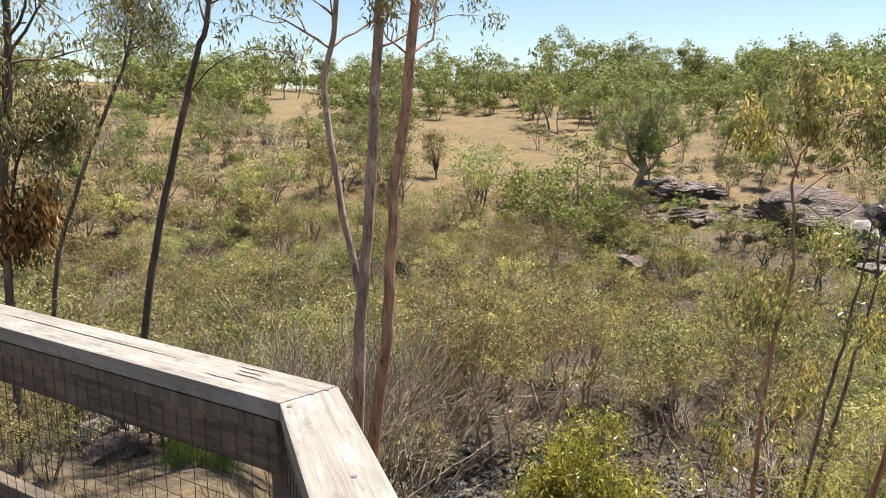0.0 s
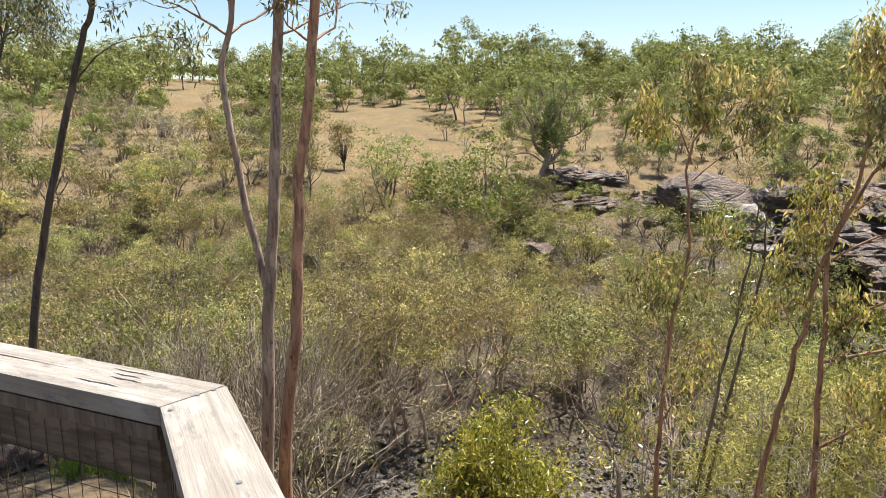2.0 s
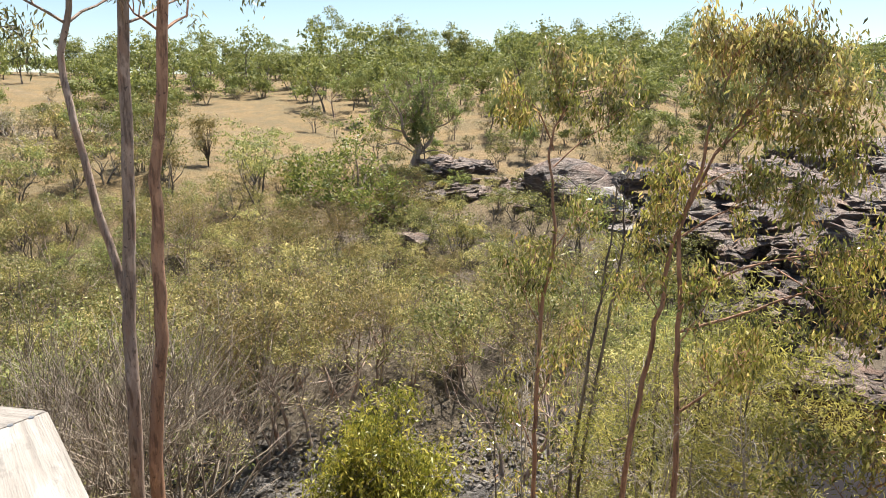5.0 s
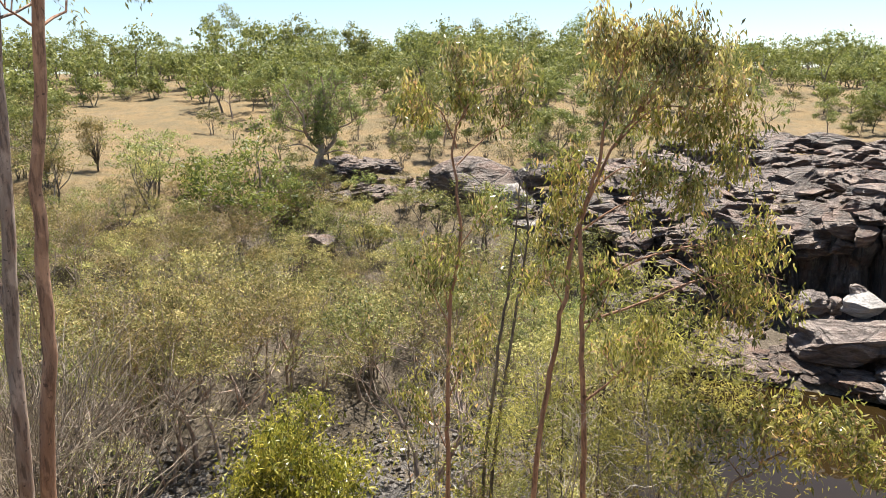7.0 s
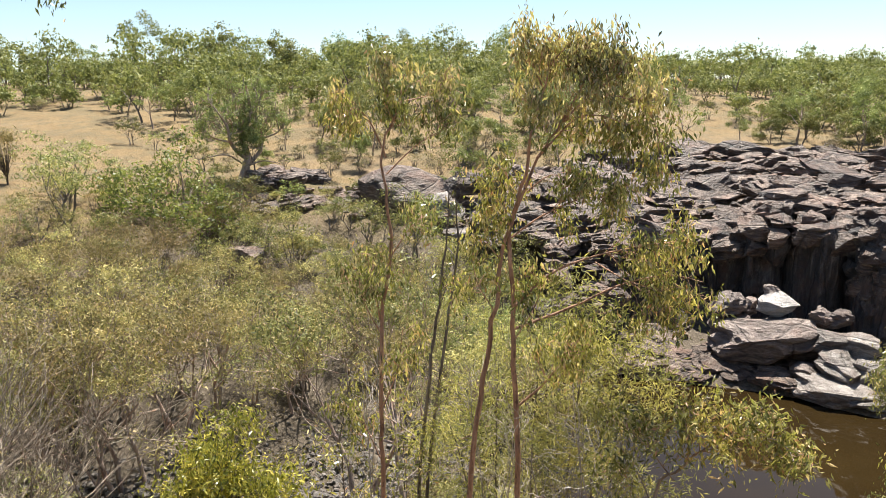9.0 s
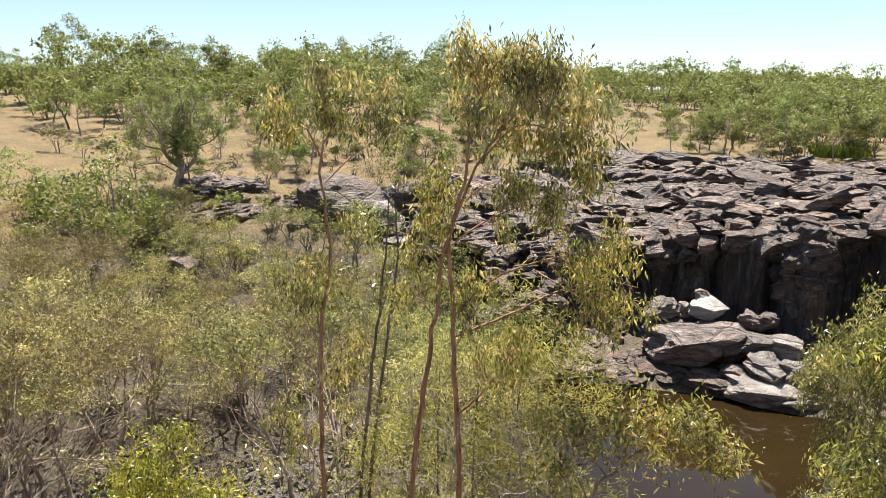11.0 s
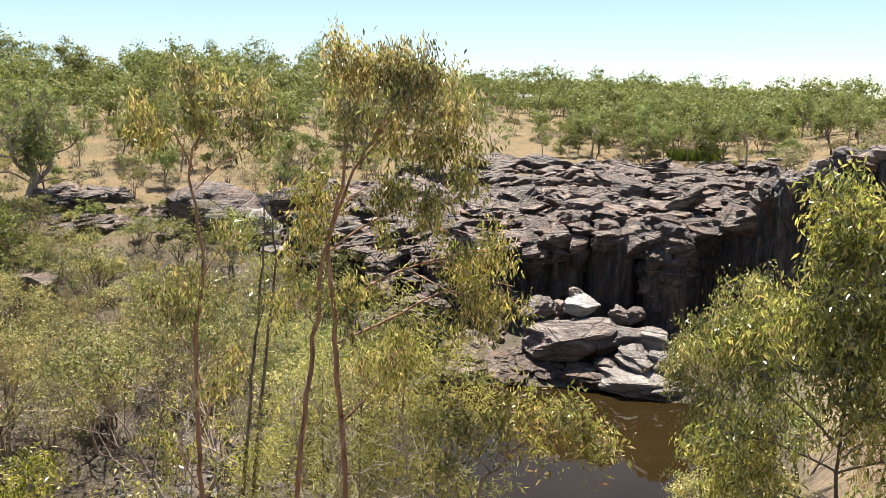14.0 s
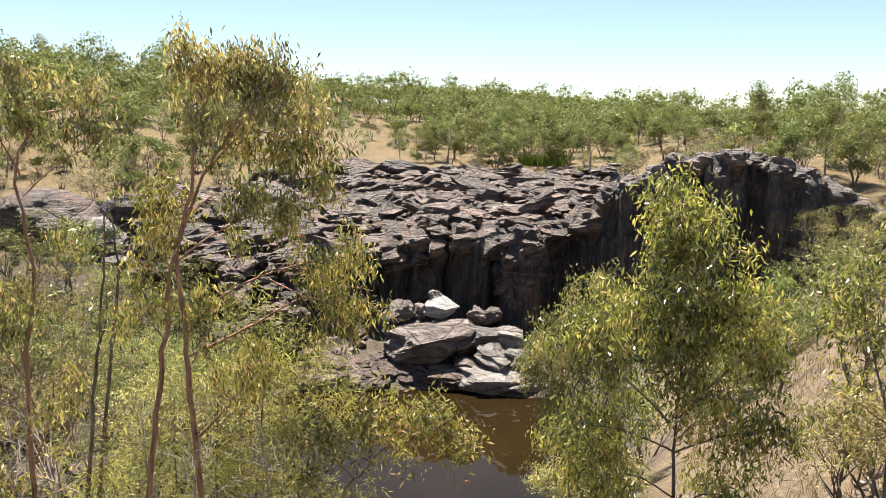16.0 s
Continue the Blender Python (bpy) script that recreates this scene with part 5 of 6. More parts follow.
def near_tree(seed, name, label, stems, side, leaf, bark, category="tree", extra=()):
    """A slender tree: stems run through given places, side limbs grow from their upper part."""
    rg = random.Random(seed)
    limbs, tips = [], []
    base = stems[0][0][0]
    for pts, r0, r1, start, many, length, depth in stems:
        n = 4 * (len(pts) - 1)
        fine, rad = [], []
        for k in range(n + 1):
            u = k / n * (len(pts) - 1)
            i = min(int(u), len(pts) - 2)
            p0, p1, p2, p3 = pts[max(i - 1, 0)], pts[i], pts[i + 1], pts[min(i + 2, len(pts) - 1)]
            g = u - i
            q = 0.5 * (2 * p1 + (p2 - p0) * g + (2 * p0 - 5 * p1 + 4 * p2 - p3) * g * g + (3 * p1 - p0 - 3 * p2 + p3) * g**3)
            fine.append(q + Vector((rg.gauss(0, 1), rg.gauss(0, 1), 0)) * min(r0 * 0.32, 0.018))
            rad.append(r0 + (r1 - r0) * k / n)
        limbs.append((fine, rad))
        for _ in range(many):
            f = rg.uniform(start, 1.0)
            i = min(int(f * n), n - 1)
            d = (fine[i + 1] - fine[i]).normalized()
            grow(rg, fine[i].copy(), bent(d, rg.uniform(0.5, 1.2), rg), length * rg.uniform(0.5, 1.2) * (1.25 - 0.5 * f), min(rad[i] * 0.6, 0.03), depth, side, limbs, tips)
    for pts, r0 in extra:
        limbs.append((pts, [r0 * (1 - 0.5 * k / (len(pts) - 1)) for k in range(len(pts))]))
    move = Vector(base)
    limbs = [([p - move for p in pts], rad) for pts, rad in limbs]
    sets = []
    if leaf is not None and tips:
        keep = [p - move for p, d in tips if rg.random() < side["full"]]
        if isinstance(leaf, tuple):
            low, high, level = leaf
            for cname, ends, mat in (("crown", [p for p in keep if p.z + move.z < level], low), ("young_growth", [p for p in keep if p.z + move.z >= level], high)):
                sets.append((cname, leaves(rg, ends, side["per"], side["clump"], side["leaf"][0], side["leaf"][1], side["hang"]), mat))
        elif "pad" in side:
            sets.append(("crown", pad_leaves(rg, keep[::2], side["per"], side["pad"], side["flat"], *side["leaf"]), leaf))
        else:
            sets.append(("crown", leaves(rg, keep, side["per"], side["clump"], side["leaf"][0], side["leaf"][1], side["hang"]), leaf))
    root = plant(name, label, category, limbs, sets, bark, sides=10)
    root.location = move
    return root


SIDE = dict(split={2: 3, 1: 3}, wiggle=0.22, up=0.03, fork=(0.3, 0.9), shorter=(0.55, 0.85), thin=0.004, full=0.95, per=16, clump=(0.085, 0.085, 0.12), leaf=(0.135, 0.036), hang=1.7)
SIDE["from"] = 0.4

OPEN = dict(GUM, split={2: 3, 1: 3}, shorter=(0.6, 0.85), full=0.62, per=26, pad=0.62, flat=0.75, leaf=(0.2, 0.09), thin=0.03, hidden_tips=False)
fz = height(*polar(15.4, 70)[:2])
def limb70(r0, r1, start, many, *way):
    return [aloft(15.2 + 1.15 * (a - 15.2), 70 + d, fz + 0.9 * z) for a, d, z in way], 1.25 * r0, 1.2 * r1, start, many, 1.15, 2


near_tree(15, "old_gum_tree", "old gum with thick twisted pale limbs and open crown", [
    limb70(0.34, 0.07, 0.55, 10, (15.1, 0, -0.4), (15.35, 0, 0.9), (15.5, 0, 2.0), (15.25, 0.4, 4.2), (15.9, 0.2, 6.4), (15.7, 0, 9.2)),
    limb70(0.17, 0.05, 0.5, 9, (15.45, 0, 1.8), (14.6, -0.6, 3.2), (14.35, -1.0, 5.2), (13.6, -1.2, 7.2)),
    limb70(0.19, 0.05, 0.5, 9, (15.4, 0, 1.2), (16.4, 0.5, 2.6), (16.5, 1.0, 4.6), (17.4, 1.2, 7.0)),
    limb70(0.08, 0.03, 0.4, 8, (16.45, 0.8, 3.8), (17.6, 0.4, 4.5), (18.2, 0.2, 6.0)),
    limb70(0.08, 0.03, 0.4, 8, (14.5, -0.7, 3.6), (13.4, -0.2, 4.1), (12.7, 0.3, 5.4)),
    limb70(0.09, 0.03, 0.4, 8, (15.3, 0.4, 4.4), (14.7, 1.2, 6.0), (14.9, 1.6, 8.4)),
    limb70(0.09, 0.03, 0.4, 8, (16.5, 1.0, 4.8), (16.2, -0.4, 6.4), (16.8, -1.0, 8.6)),
    limb70(0.08, 0.02, 0.8, 1, (15.4, 0, 1.0), (16.5, -0.6, 1.6), (17.6, -1.0, 1.3)),
    limb70(0.08, 0.02, 0.8, 1, (15.3, 0, 1.2), (14.2, -0.5, 2.3), (12.6, -0.8, 2.0))], OPEN, FAR_LEAF, BARK_PALE)
near_tree(1, "slender_gum", "slender gum with smooth pink-grey trunk", [([aloft(-7.3, 13, -7.6), aloft(-7.0, 13, -4.3), aloft(-6.4, 13, -1.6), aloft(-5.7, 13, 0.55), aloft(-4.9, 13, 3.5), aloft(-4.3, 13, 6.5), aloft(-4.0, 13, 9.0)], 0.125, 0.07, 0.6, 20, 1.3, 2),
    ([aloft(-6.5, 13, -1.9), aloft(-7.1, 13.1, -1.1), aloft(-8.6, 13.3, 0.65), aloft(-9.1, 13.5, 2.3), aloft(-8.2, 13.5, 3.35), aloft(-7.8, 13.5, 6.0)], 0.075, 0.04, 0.72, 9, 1.4, 2)], SIDE, HANG_LEAF, BARK_PINK)
near_tree(2, "slender_gum", "slender gum with reddish grey trunk bent near its foot", [([aloft(-5.8, 12.6, -7.4), aloft(-5.6, 12.6, -4.6), aloft(-4.5, 12.6, -2.4), aloft(-4.1, 12.6, -1.0), aloft(-3.7, 12.6, 0.3), aloft(-2.2, 12.6, 3.4), aloft(-1.2, 12.6, 6.3), aloft(-1.0, 12.6, 9.0)], 0.125, 0.07, 0.68, 14, 1.3, 2)], SIDE, HANG_LEAF, BARK_RED)
near_tree(3, "slender_gum", "thin dark-trunked gum leaning over the slope", [([aloft(-24.6, 14, -7.6), aloft(-23.3, 14, -2.5), aloft(-21.6, 14, -0.45), aloft(-19.7, 14, 1.5), aloft(-18.3, 14, 2.65), aloft(-17.5, 14, 3.5), aloft(-16.6, 14, 6.5)], 0.075, 0.04, 0.78, 11, 1.2, 2), ([aloft(-18.9, 14, 2.0), aloft(-17.0, 14, 2.5), aloft(-14.4, 14, 2.75), aloft(-11.6, 14, 2.7)], 0.02, 0.008, 0.75, 5, 0.4, 1)], dict(SIDE, per=14, clump=(0.11, 0.11, 0.16)), HANG_LEAF, BARK_DARK)
near_tree(4, "slender_gum", "leaning dark-trunked gum with drooping olive leaves", [([aloft(-31, 18, -8.5), aloft(-29.0, 18, -2.4), aloft(-26.8, 18, 0.1), aloft(-23.5, 18, 2.5), aloft(-22.8, 18, 3.3), aloft(-22.2, 18, 5.0)], 0.06, 0.025, 0.66, 20, 0.85, 2)], dict(SIDE, per=15, clump=(0.13, 0.13, 0.2), leaf=(0.12, 0.034)), HANG_LEAF, BARK_DARK)
near_tree(5, "slender_gum", "dark-trunked gum with pale dead side branches", [([aloft(-32.3, 11, -6.5), aloft(-31.9, 11, -0.8), aloft(-30.9, 11, 1.5), aloft(-30.2, 11, 3.0), aloft(-29.8, 11, 6.0)], 0.06, 0.04, 0.42, 16, 1.6, 2), ([aloft(-31.9, 11, -0.4), aloft(-30.6, 11.1, 0.9), aloft(-29.0, 11.2, 1.55), aloft(-27.9, 11.2, 1.5)], 0.03, 0.01, 0.3, 18, 0.34, 2)], dict(SIDE, per=14, clump=(0.1, 0.1, 0.14), leaf=(0.1, 0.03)), HANG_LEAF, BARK_DARK)
near_tree(6, "broken_branch", "hanging branch of dead red-brown leaves", [([aloft(-31.4, 10.9, 0.9), aloft(-30.6, 10.9, 0.5), aloft(-30.0, 10.9, 0.1)], 0.02, 0.01, 0.2, 7, 0.3, 1)], dict(SIDE, per=34, clump=(0.1, 0.1, 0.2), hang=2.5, leaf=(0.16, 0.04)), DEAD_LEAF, BARK_DARK, "branch")
near_tree(7, "sapling", "thin reddish sapling with sparse drooping leaf clusters", [
    ([aloft(25.0, 11.2, -7.0), aloft(25.4, 11.2, -4.49), aloft(25.5, 11.2, -3.32), aloft(25.7, 11.2, -1.83), aloft(26.6, 11.2, -0.67), aloft(26.4, 11.2, 0.11), aloft(26.1, 11.2, 0.87), aloft(27.0, 11.2, 1.37), aloft(28.0, 11.2, 2.02)], 0.042, 0.01, 0.86, 10, 0.36, 1),
    ([aloft(26.4, 11.2, 0.79), aloft(25.4, 11.2, 1.29), aloft(24.2, 11.2, 1.54), aloft(23.4, 11.2, 1.42)], 0.018, 0.006, 0.6, 10, 0.34, 1),
    ([aloft(25.7, 11.2, -1.83), aloft(25.2, 11.2, -1.28), aloft(25.0, 11.2, -0.74)], 0.02, 0.006, 0.4, 7, 0.4, 1),
    ([aloft(26.4, 11.2, 0.54), aloft(28.6, 11.2, 0.95), aloft(30.8, 11.2, 1.2)], 0.016, 0.006, 0.6, 8, 0.36, 1),
    ([aloft(27.3, 11.2, 1.45), aloft(26.3, 11.2, 1.86), aloft(25.9, 11.2, 2.1)], 0.014, 0.006, 0.5, 6, 0.34, 1),
    ([aloft(27.5, 11.2, 1.62), aloft(29.6, 11.2, 1.7), aloft(31.3, 11.2, 1.86)], 0.014, 0.006, 0.5, 7, 0.36, 1),
    ([aloft(26.5, 11.2, -0.76), aloft(28.0, 11.2, -0.33), aloft(29.3, 11.2, -0.08)], 0.014, 0.006, 0.5, 5, 0.36, 1),
    ([aloft(25.7, 11.2, -2.01), aloft(24.3, 11.2, -1.45), aloft(24.0, 11.2, -1.08)], 0.016, 0.006, 0.5, 7, 0.4, 1),
    ([aloft(25.5, 11.2, -3.3), aloft(26.9, 11.2, -2.6), aloft(27.4, 11.2, -1.9)], 0.016, 0.006, 0.4, 6, 0.4, 1),
    ([aloft(25.4, 11.2, -4.2), aloft(24.2, 11.2, -3.6), aloft(23.5, 11.2, -3.1)], 0.014, 0.006, 0.4, 6, 0.4, 1)], dict(SIDE, per=15, full=0.75, clump=(0.07, 0.07, 0.11), hang=2.1, up=-0.02, leaf=(0.115, 0.033)), (NEAR_LEAF, GOLD_LEAF, 1.75), BARK_RED)
near_tree(8, "sapling", "cluster of thin bare grey stems", [
    ([aloft(28.0, 13.2, -7.6), aloft(28.5, 13.2, -5.68), aloft(29.5, 13.2, -3.5), aloft(30.4, 13.2, -2.08), aloft(30.9, 13.2, -1.02), aloft(31.3, 13.2, 0.02)], 0.045, 0.012, 0.5, 6, 0.7, 1),
    ([aloft(28.8, 13.2, -7.6), aloft(29.2, 13.2, -5.7), aloft(30.7, 13.2, -2.96), aloft(31.6, 13.2, -1.66), aloft(31.9, 13.2, -0.81), aloft(31.8, 13.2, -0.1)], 0.04, 0.012, 0.5, 5, 0.7, 1),
    ([aloft(31.1, 13.2, -2.3), aloft(32.2, 13.2, -1.56), aloft(32.9, 13.2, -1.35)], 0.016, 0.006, 0.5, 3, 0.5, 1)], dict(SIDE, per=2), NEAR_LEAF, BARK_GREY)
near_tree(9, "young_gum_tree", "young gum with orange-brown stems and drooping green and golden leaves", [
    ([aloft(36.9, 10.7, -6.4), aloft(36.9, 10.7, -4.39), aloft(36.6, 10.7, -2.68), aloft(36.4, 10.7, -1.41), aloft(36.1, 10.7, -0.28), aloft(37.2, 10.7, 0.56), aloft(37.7, 10.7, 1.21), aloft(38.5, 10.7, 1.7), aloft(39.0, 10.7, 2.15)], 0.052, 0.01, 0.8, 14, 0.5, 1),
    ([aloft(32.4, 10.7, -6.4), aloft(32.9, 10.7, -4.16), aloft(34.0, 10.7, -2.57), aloft(34.9, 10.7, -1.4), aloft(35.4, 10.7, -0.71), aloft(36.0, 10.7, -0.19), aloft(38.2, 10.7, 0.81), aloft(39.9, 10.7, 1.3), aloft(42.1, 10.7, 1.7)], 0.048, 0.012, 0.82, 12, 0.5, 1),
    ([aloft(38.5, 10.7, 1.78), aloft(37.6, 10.7, 2.2), aloft(37.3, 10.7, 2.55)], 0.016, 0.005, 0.3, 9, 0.26, 1),
    ([aloft(39.0, 10.7, 2.1), aloft(39.9, 10.7, 2.3), aloft(40.5, 10.7, 2.4)], 0.016, 0.005, 0.2, 10, 0.32, 1),
    ([aloft(39.9, 10.7, 1.3), aloft(41.6, 10.7, 1.9), aloft(42.1, 10.7, 2.15)], 0.02, 0.005, 0.35, 14, 0.42, 1),
    ([aloft(42.1, 10.7, 1.7), aloft(43.8, 10.7, 1.95), aloft(44.5, 10.7, 2.1)], 0.018, 0.005, 0.2, 14, 0.42, 1),
    ([aloft(42.1, 10.7, 1.7), aloft(44.7, 10.7, 1.62), aloft(46.7, 10.7, 1.3), aloft(47.2, 10.7, 0.65)], 0.018, 0.005, 0.3, 18, 0.34, 1),
    ([aloft(38.2, 10.7, 0.81), aloft(41.2, 10.7, 1.38), aloft(44.3, 10.7, 1.3), aloft(45.6, 10.7, 0.98)], 0.018, 0.005, 0.45, 14, 0.32, 1),
    ([aloft(36.1, 10.7, -0.28), aloft(35.5, 10.7, 0.23), aloft(35.1, 10.7, 0.73)], 0.016, 0.005, 0.4, 9, 0.32, 1),
    ([aloft(36.2, 10.7, -0.36), aloft(38.6, 10.7, -0.03), aloft(41.7, 10.7, 0.23), aloft(43.9, 10.7, 0.23)], 0.02, 0.005, 0.4, 16, 0.34, 1),
    ([aloft(37.3, 10.7, 0.31), aloft(39.1, 10.7, 0.56), aloft(40.4, 10.7, 0.48)], 0.014, 0.005, 0.5, 5, 0.3, 1),
    ([aloft(36.5, 10.7, -1.41), aloft(39.5, 10.7, -0.88), aloft(42.7, 10.7, -0.62), aloft(46.2, 10.7, -0.44), aloft(49.3, 10.7, -0.34)], 0.028, 0.006, 0.5, 15, 0.46, 1),
    ([aloft(36.5, 10.7, -1.77), aloft(40.9, 10.7, -1.41), aloft(44.5, 10.7, -1.05), aloft(48.1, 10.7, -0.85), aloft(50.7, 10.7, -0.92)], 0.026, 0.006, 0.5, 14, 0.46, 1),
    ([aloft(42.7, 10.7, -0.71), aloft(45.8, 10.7, -1.04), aloft(48.6, 10.7, -1.37)], 0.016, 0.005, 0.3, 8, 0.42, 1),
    ([aloft(35.4, 10.7, -0.71), aloft(34.1, 10.7, -0.36), aloft(34.6, 10.7, -0.02)], 0.014, 0.005, 0.4, 8, 0.3, 1),
    ([aloft(36.5, 10.7, -1.94), aloft(38.1, 10.7, -1.41), aloft(38.6, 10.7, -0.97)], 0.014, 0.005, 0.4, 7, 0.34, 1),
    ([aloft(34.9, 10.7, -1.5), aloft(33.6, 10.7, -1.1), aloft(33.0, 10.7, -0.7)], 0.014, 0.005, 0.4, 7, 0.34, 1),
    ([aloft(36.5, 10.7, -3.05), aloft(39.1, 10.7, -2.59), aloft(41.4, 10.7, -1.95), aloft(43.2, 10.7, -1.4)], 0.026, 0.006, 0.35, 16, 0.42, 1)], dict(SIDE, per=14, full=0.85, clump=(0.075, 0.075, 0.12), hang=2.1, leaf=(0.115, 0.033), up=-0.02), (NEAR_LEAF, GOLD_LEAF, 1.5), BARK_RED)
near_tree(14, "feathery_bush", "bright green bush with fine feathery leaves", [([aloft(az + 1, 14, -8.6), aloft(az, 13.8, -6.0), aloft(az + d, 13.5, z)], 0.03, 0.01, 0.25, 14, 0.95, 2) for az, d, z in ((32.5, -1.5, -4.6), (35.0, 0.3, -3.4), (38.0, 0.8, -2.5), (41.0, 1.5, -2.3), (43.0, 2.2, -3.0), (45.0, 1.0, -4.2))], dict(SIDE, per=12, clump=(0.17, 0.17, 0.15), leaf=(0.16, 0.024), hang=0.3), FEATHER_LEAF, BARK_GREY, "shrub")
near_tree(10, "sapling", "pale branching sapling hanging over the pool", [
    ([aloft(47.0, 9.8, -6.2), aloft(48.1, 9.8, -3.81), aloft(49.9, 9.8, -3.35), aloft(51.2, 9.8, -3.06), aloft(53.4, 9.8, -2.77), aloft(55.5, 9.8, -2.48)], 0.03, 0.008, 0.6, 13, 0.42, 1),
    ([aloft(50.3, 9.8, -3.25), aloft(50.7, 9.8, -2.82), aloft(50.2, 9.8, -2.41)], 0.016, 0.006, 0.3, 11, 0.36, 1),
    ([aloft(49.5, 9.8, -3.53), aloft(47.5, 9.8, -3.12), aloft(45.6, 9.8, -2.8)], 0.016, 0.006, 0.3, 11, 0.4, 1),
    ([aloft(52.1, 9.8, -2.96), aloft(54.3, 9.8, -2.92), aloft(56.4, 9.8, -2.7), aloft(58.0, 9.8, -2.9)], 0.016, 0.006, 0.3, 13, 0.4, 1),
    ([aloft(48.0, 9.8, -4.0), aloft(46.2, 9.8, -3.4), aloft(44.3, 9.8, -3.7)], 0.014, 0.006, 0.3, 8, 0.4, 1)], dict(SIDE, per=13, full=0.85, leaf=(0.115, 0.033), hang=1.1), NEAR_LEAF, BARK_PALE)
near_tree(17, "scrubby_sapling", "thin sapling with sparse browning leaves", [
    ([aloft(21.6, 12.5, -7.8), aloft(22.2, 12.5, -6.0), aloft(22.0, 12.5, -4.4), aloft(23.0, 12.5, -3.2)], 0.025, 0.008, 0.3, 11, 0.6, 1),
    ([aloft(26.6, 12, -7.6), aloft(27.4, 12, -5.6), aloft(27.0, 12, -3.6)], 0.022, 0.008, 0.3, 10, 0.6, 1),
    ([aloft(23.6, 12.2, -7.6), aloft(24.4, 12.2, -6.4), aloft(24.0, 12.2, -5.4)], 0.018, 0.008, 0.2, 8, 0.5, 1)], dict(SIDE, per=9, clump=(0.12, 0.12, 0.12), hang=0.9, leaf=(0.12, 0.036)), NEAR_LEAF, BARK_GREY)
dead_rng = random.Random(77)
for k in range(17):
    az, r = dead_rng.uniform(22.5, 47), dead_rng.uniform(10.6, 13.6)
    z0 = polar(az, r)[2] - 0.2
    z1, lean = z0 + dead_rng.uniform(1.8, 4.6), dead_rng.uniform(-1.8, 1.8)
    near_tree(20 + k, "dead_sapling", "bare bleached dead sapling with thin crooked twigs", [([aloft(az, r, z0), aloft(az + lean * 0.2, r, z0 * 0.6 + z1 * 0.4), aloft(az + lean * 0.9, r, z0 * 0.25 + z1 * 0.75), aloft(az + lean, r, z1)], dead_rng.uniform(0.012, 0.022), 0.005, 0.25, 9, 0.6, 1)], SIDE, None, BARK_BLEACHED)
near_tree(11, "young_gum_tree", "young gum with a bushy grey-green crown on the bank", [
    ([aloft(67.5, 21.2, -10.8), aloft(67.7, 21.2, -8.31), aloft(67.9, 21.2, -6.48), aloft(68.6, 21.2, -4.69), aloft(69.2, 21.2, -3.3)], 0.07, 0.015, 0.3, 30, 0.8, 2),
    ([aloft(67.2, 21.2, -10.8), aloft(66.7, 21.2, -8.35), aloft(65.6, 21.2, -6.19), aloft(65.0, 21.2, -4.8)], 0.05, 0.015, 0.35, 22, 0.75, 2),
    ([aloft(67.8, 21.2, -10.8), aloft(68.6, 21.2, -8.28), aloft(70.4, 21.2, -5.33), aloft(71.4, 21.2, -3.5)], 0.05, 0.015, 0.35, 22, 0.8, 2)], dict(SIDE, per=13, clump=(0.16, 0.16, 0.18), leaf=(0.15, 0.042)), BANK_LEAF, BARK_GREY)
near_tree(12, "young_gum_tree", "leafy young gum with long drooping green leaves", [
    ([aloft(75.2, 8.4, -5.2), aloft(75.0, 8.4, -2.72), aloft(74.9, 8.4, -2.0), aloft(75.0, 8.4, -1.12), aloft(75.0, 8.4, -0.27), aloft(74.5, 8.4, 0.3), aloft(74.2, 8.4, 0.62)], 0.03, 0.008, 0.36, 54, 0.38, 2),
    ([aloft(74.9, 8.4, -1.87), aloft(71.9, 8.4, -1.45), aloft(69.2, 8.4, -1.14), aloft(67.8, 8.4, -0.95)], 0.018, 0.006, 0.3, 14, 0.32, 2),
    ([aloft(74.9, 8.4, -1.46), aloft(72.1, 8.4, -0.83), aloft(70.7, 8.4, -0.5)], 0.018, 0.006, 0.3, 12, 0.32, 2),
    ([aloft(75.0, 8.4, -1.73), aloft(77.3, 8.4, -1.27), aloft(79.1, 8.4, -0.97), aloft(80.2, 8.4, -0.85)], 0.018, 0.006, 0.3, 13, 0.32, 2),
    ([aloft(75.1, 8.4, -1.39), aloft(77.4, 8.4, -0.75), aloft(78.4, 8.4, -0.4)], 0.016, 0.006, 0.3, 11, 0.32, 2),
    ([aloft(75.0, 8.4, -2.14), aloft(70.8, 8.4, -1.95), aloft(67.3, 8.4, -1.94)], 0.018, 0.006, 0.3, 14, 0.34, 2),
    ([aloft(75.0, 8.4, -2.7), aloft(72.0, 8.4, -2.5), aloft(68.8, 8.4, -2.6)], 0.016, 0.006, 0.3, 12, 0.34, 2),
    ([aloft(75.0, 8.4, -2.9), aloft(77.2, 8.4, -2.6), aloft(79.6, 8.4, -2.6)], 0.016, 0.006, 0.3, 8, 0.34, 2),
    ([aloft(75.0, 8.4, -3.2), aloft(72.6, 8.4, -3.0), aloft(70.6, 8.4, -3.1)], 0.014, 0.006, 0.3, 8, 0.34, 2),
    ([aloft(75.0, 8.4, -2.14), aloft(78.4, 8.4, -1.85), aloft(82.6, 8.4, -1.66)], 0.018, 0.006, 0.35, 12, 0.34, 2)], dict(SIDE, per=7, clump=(0.09, 0.09, 0.12), leaf=(0.1, 0.028), hang=1.6), GREEN_LEAF, BARK_GREY)
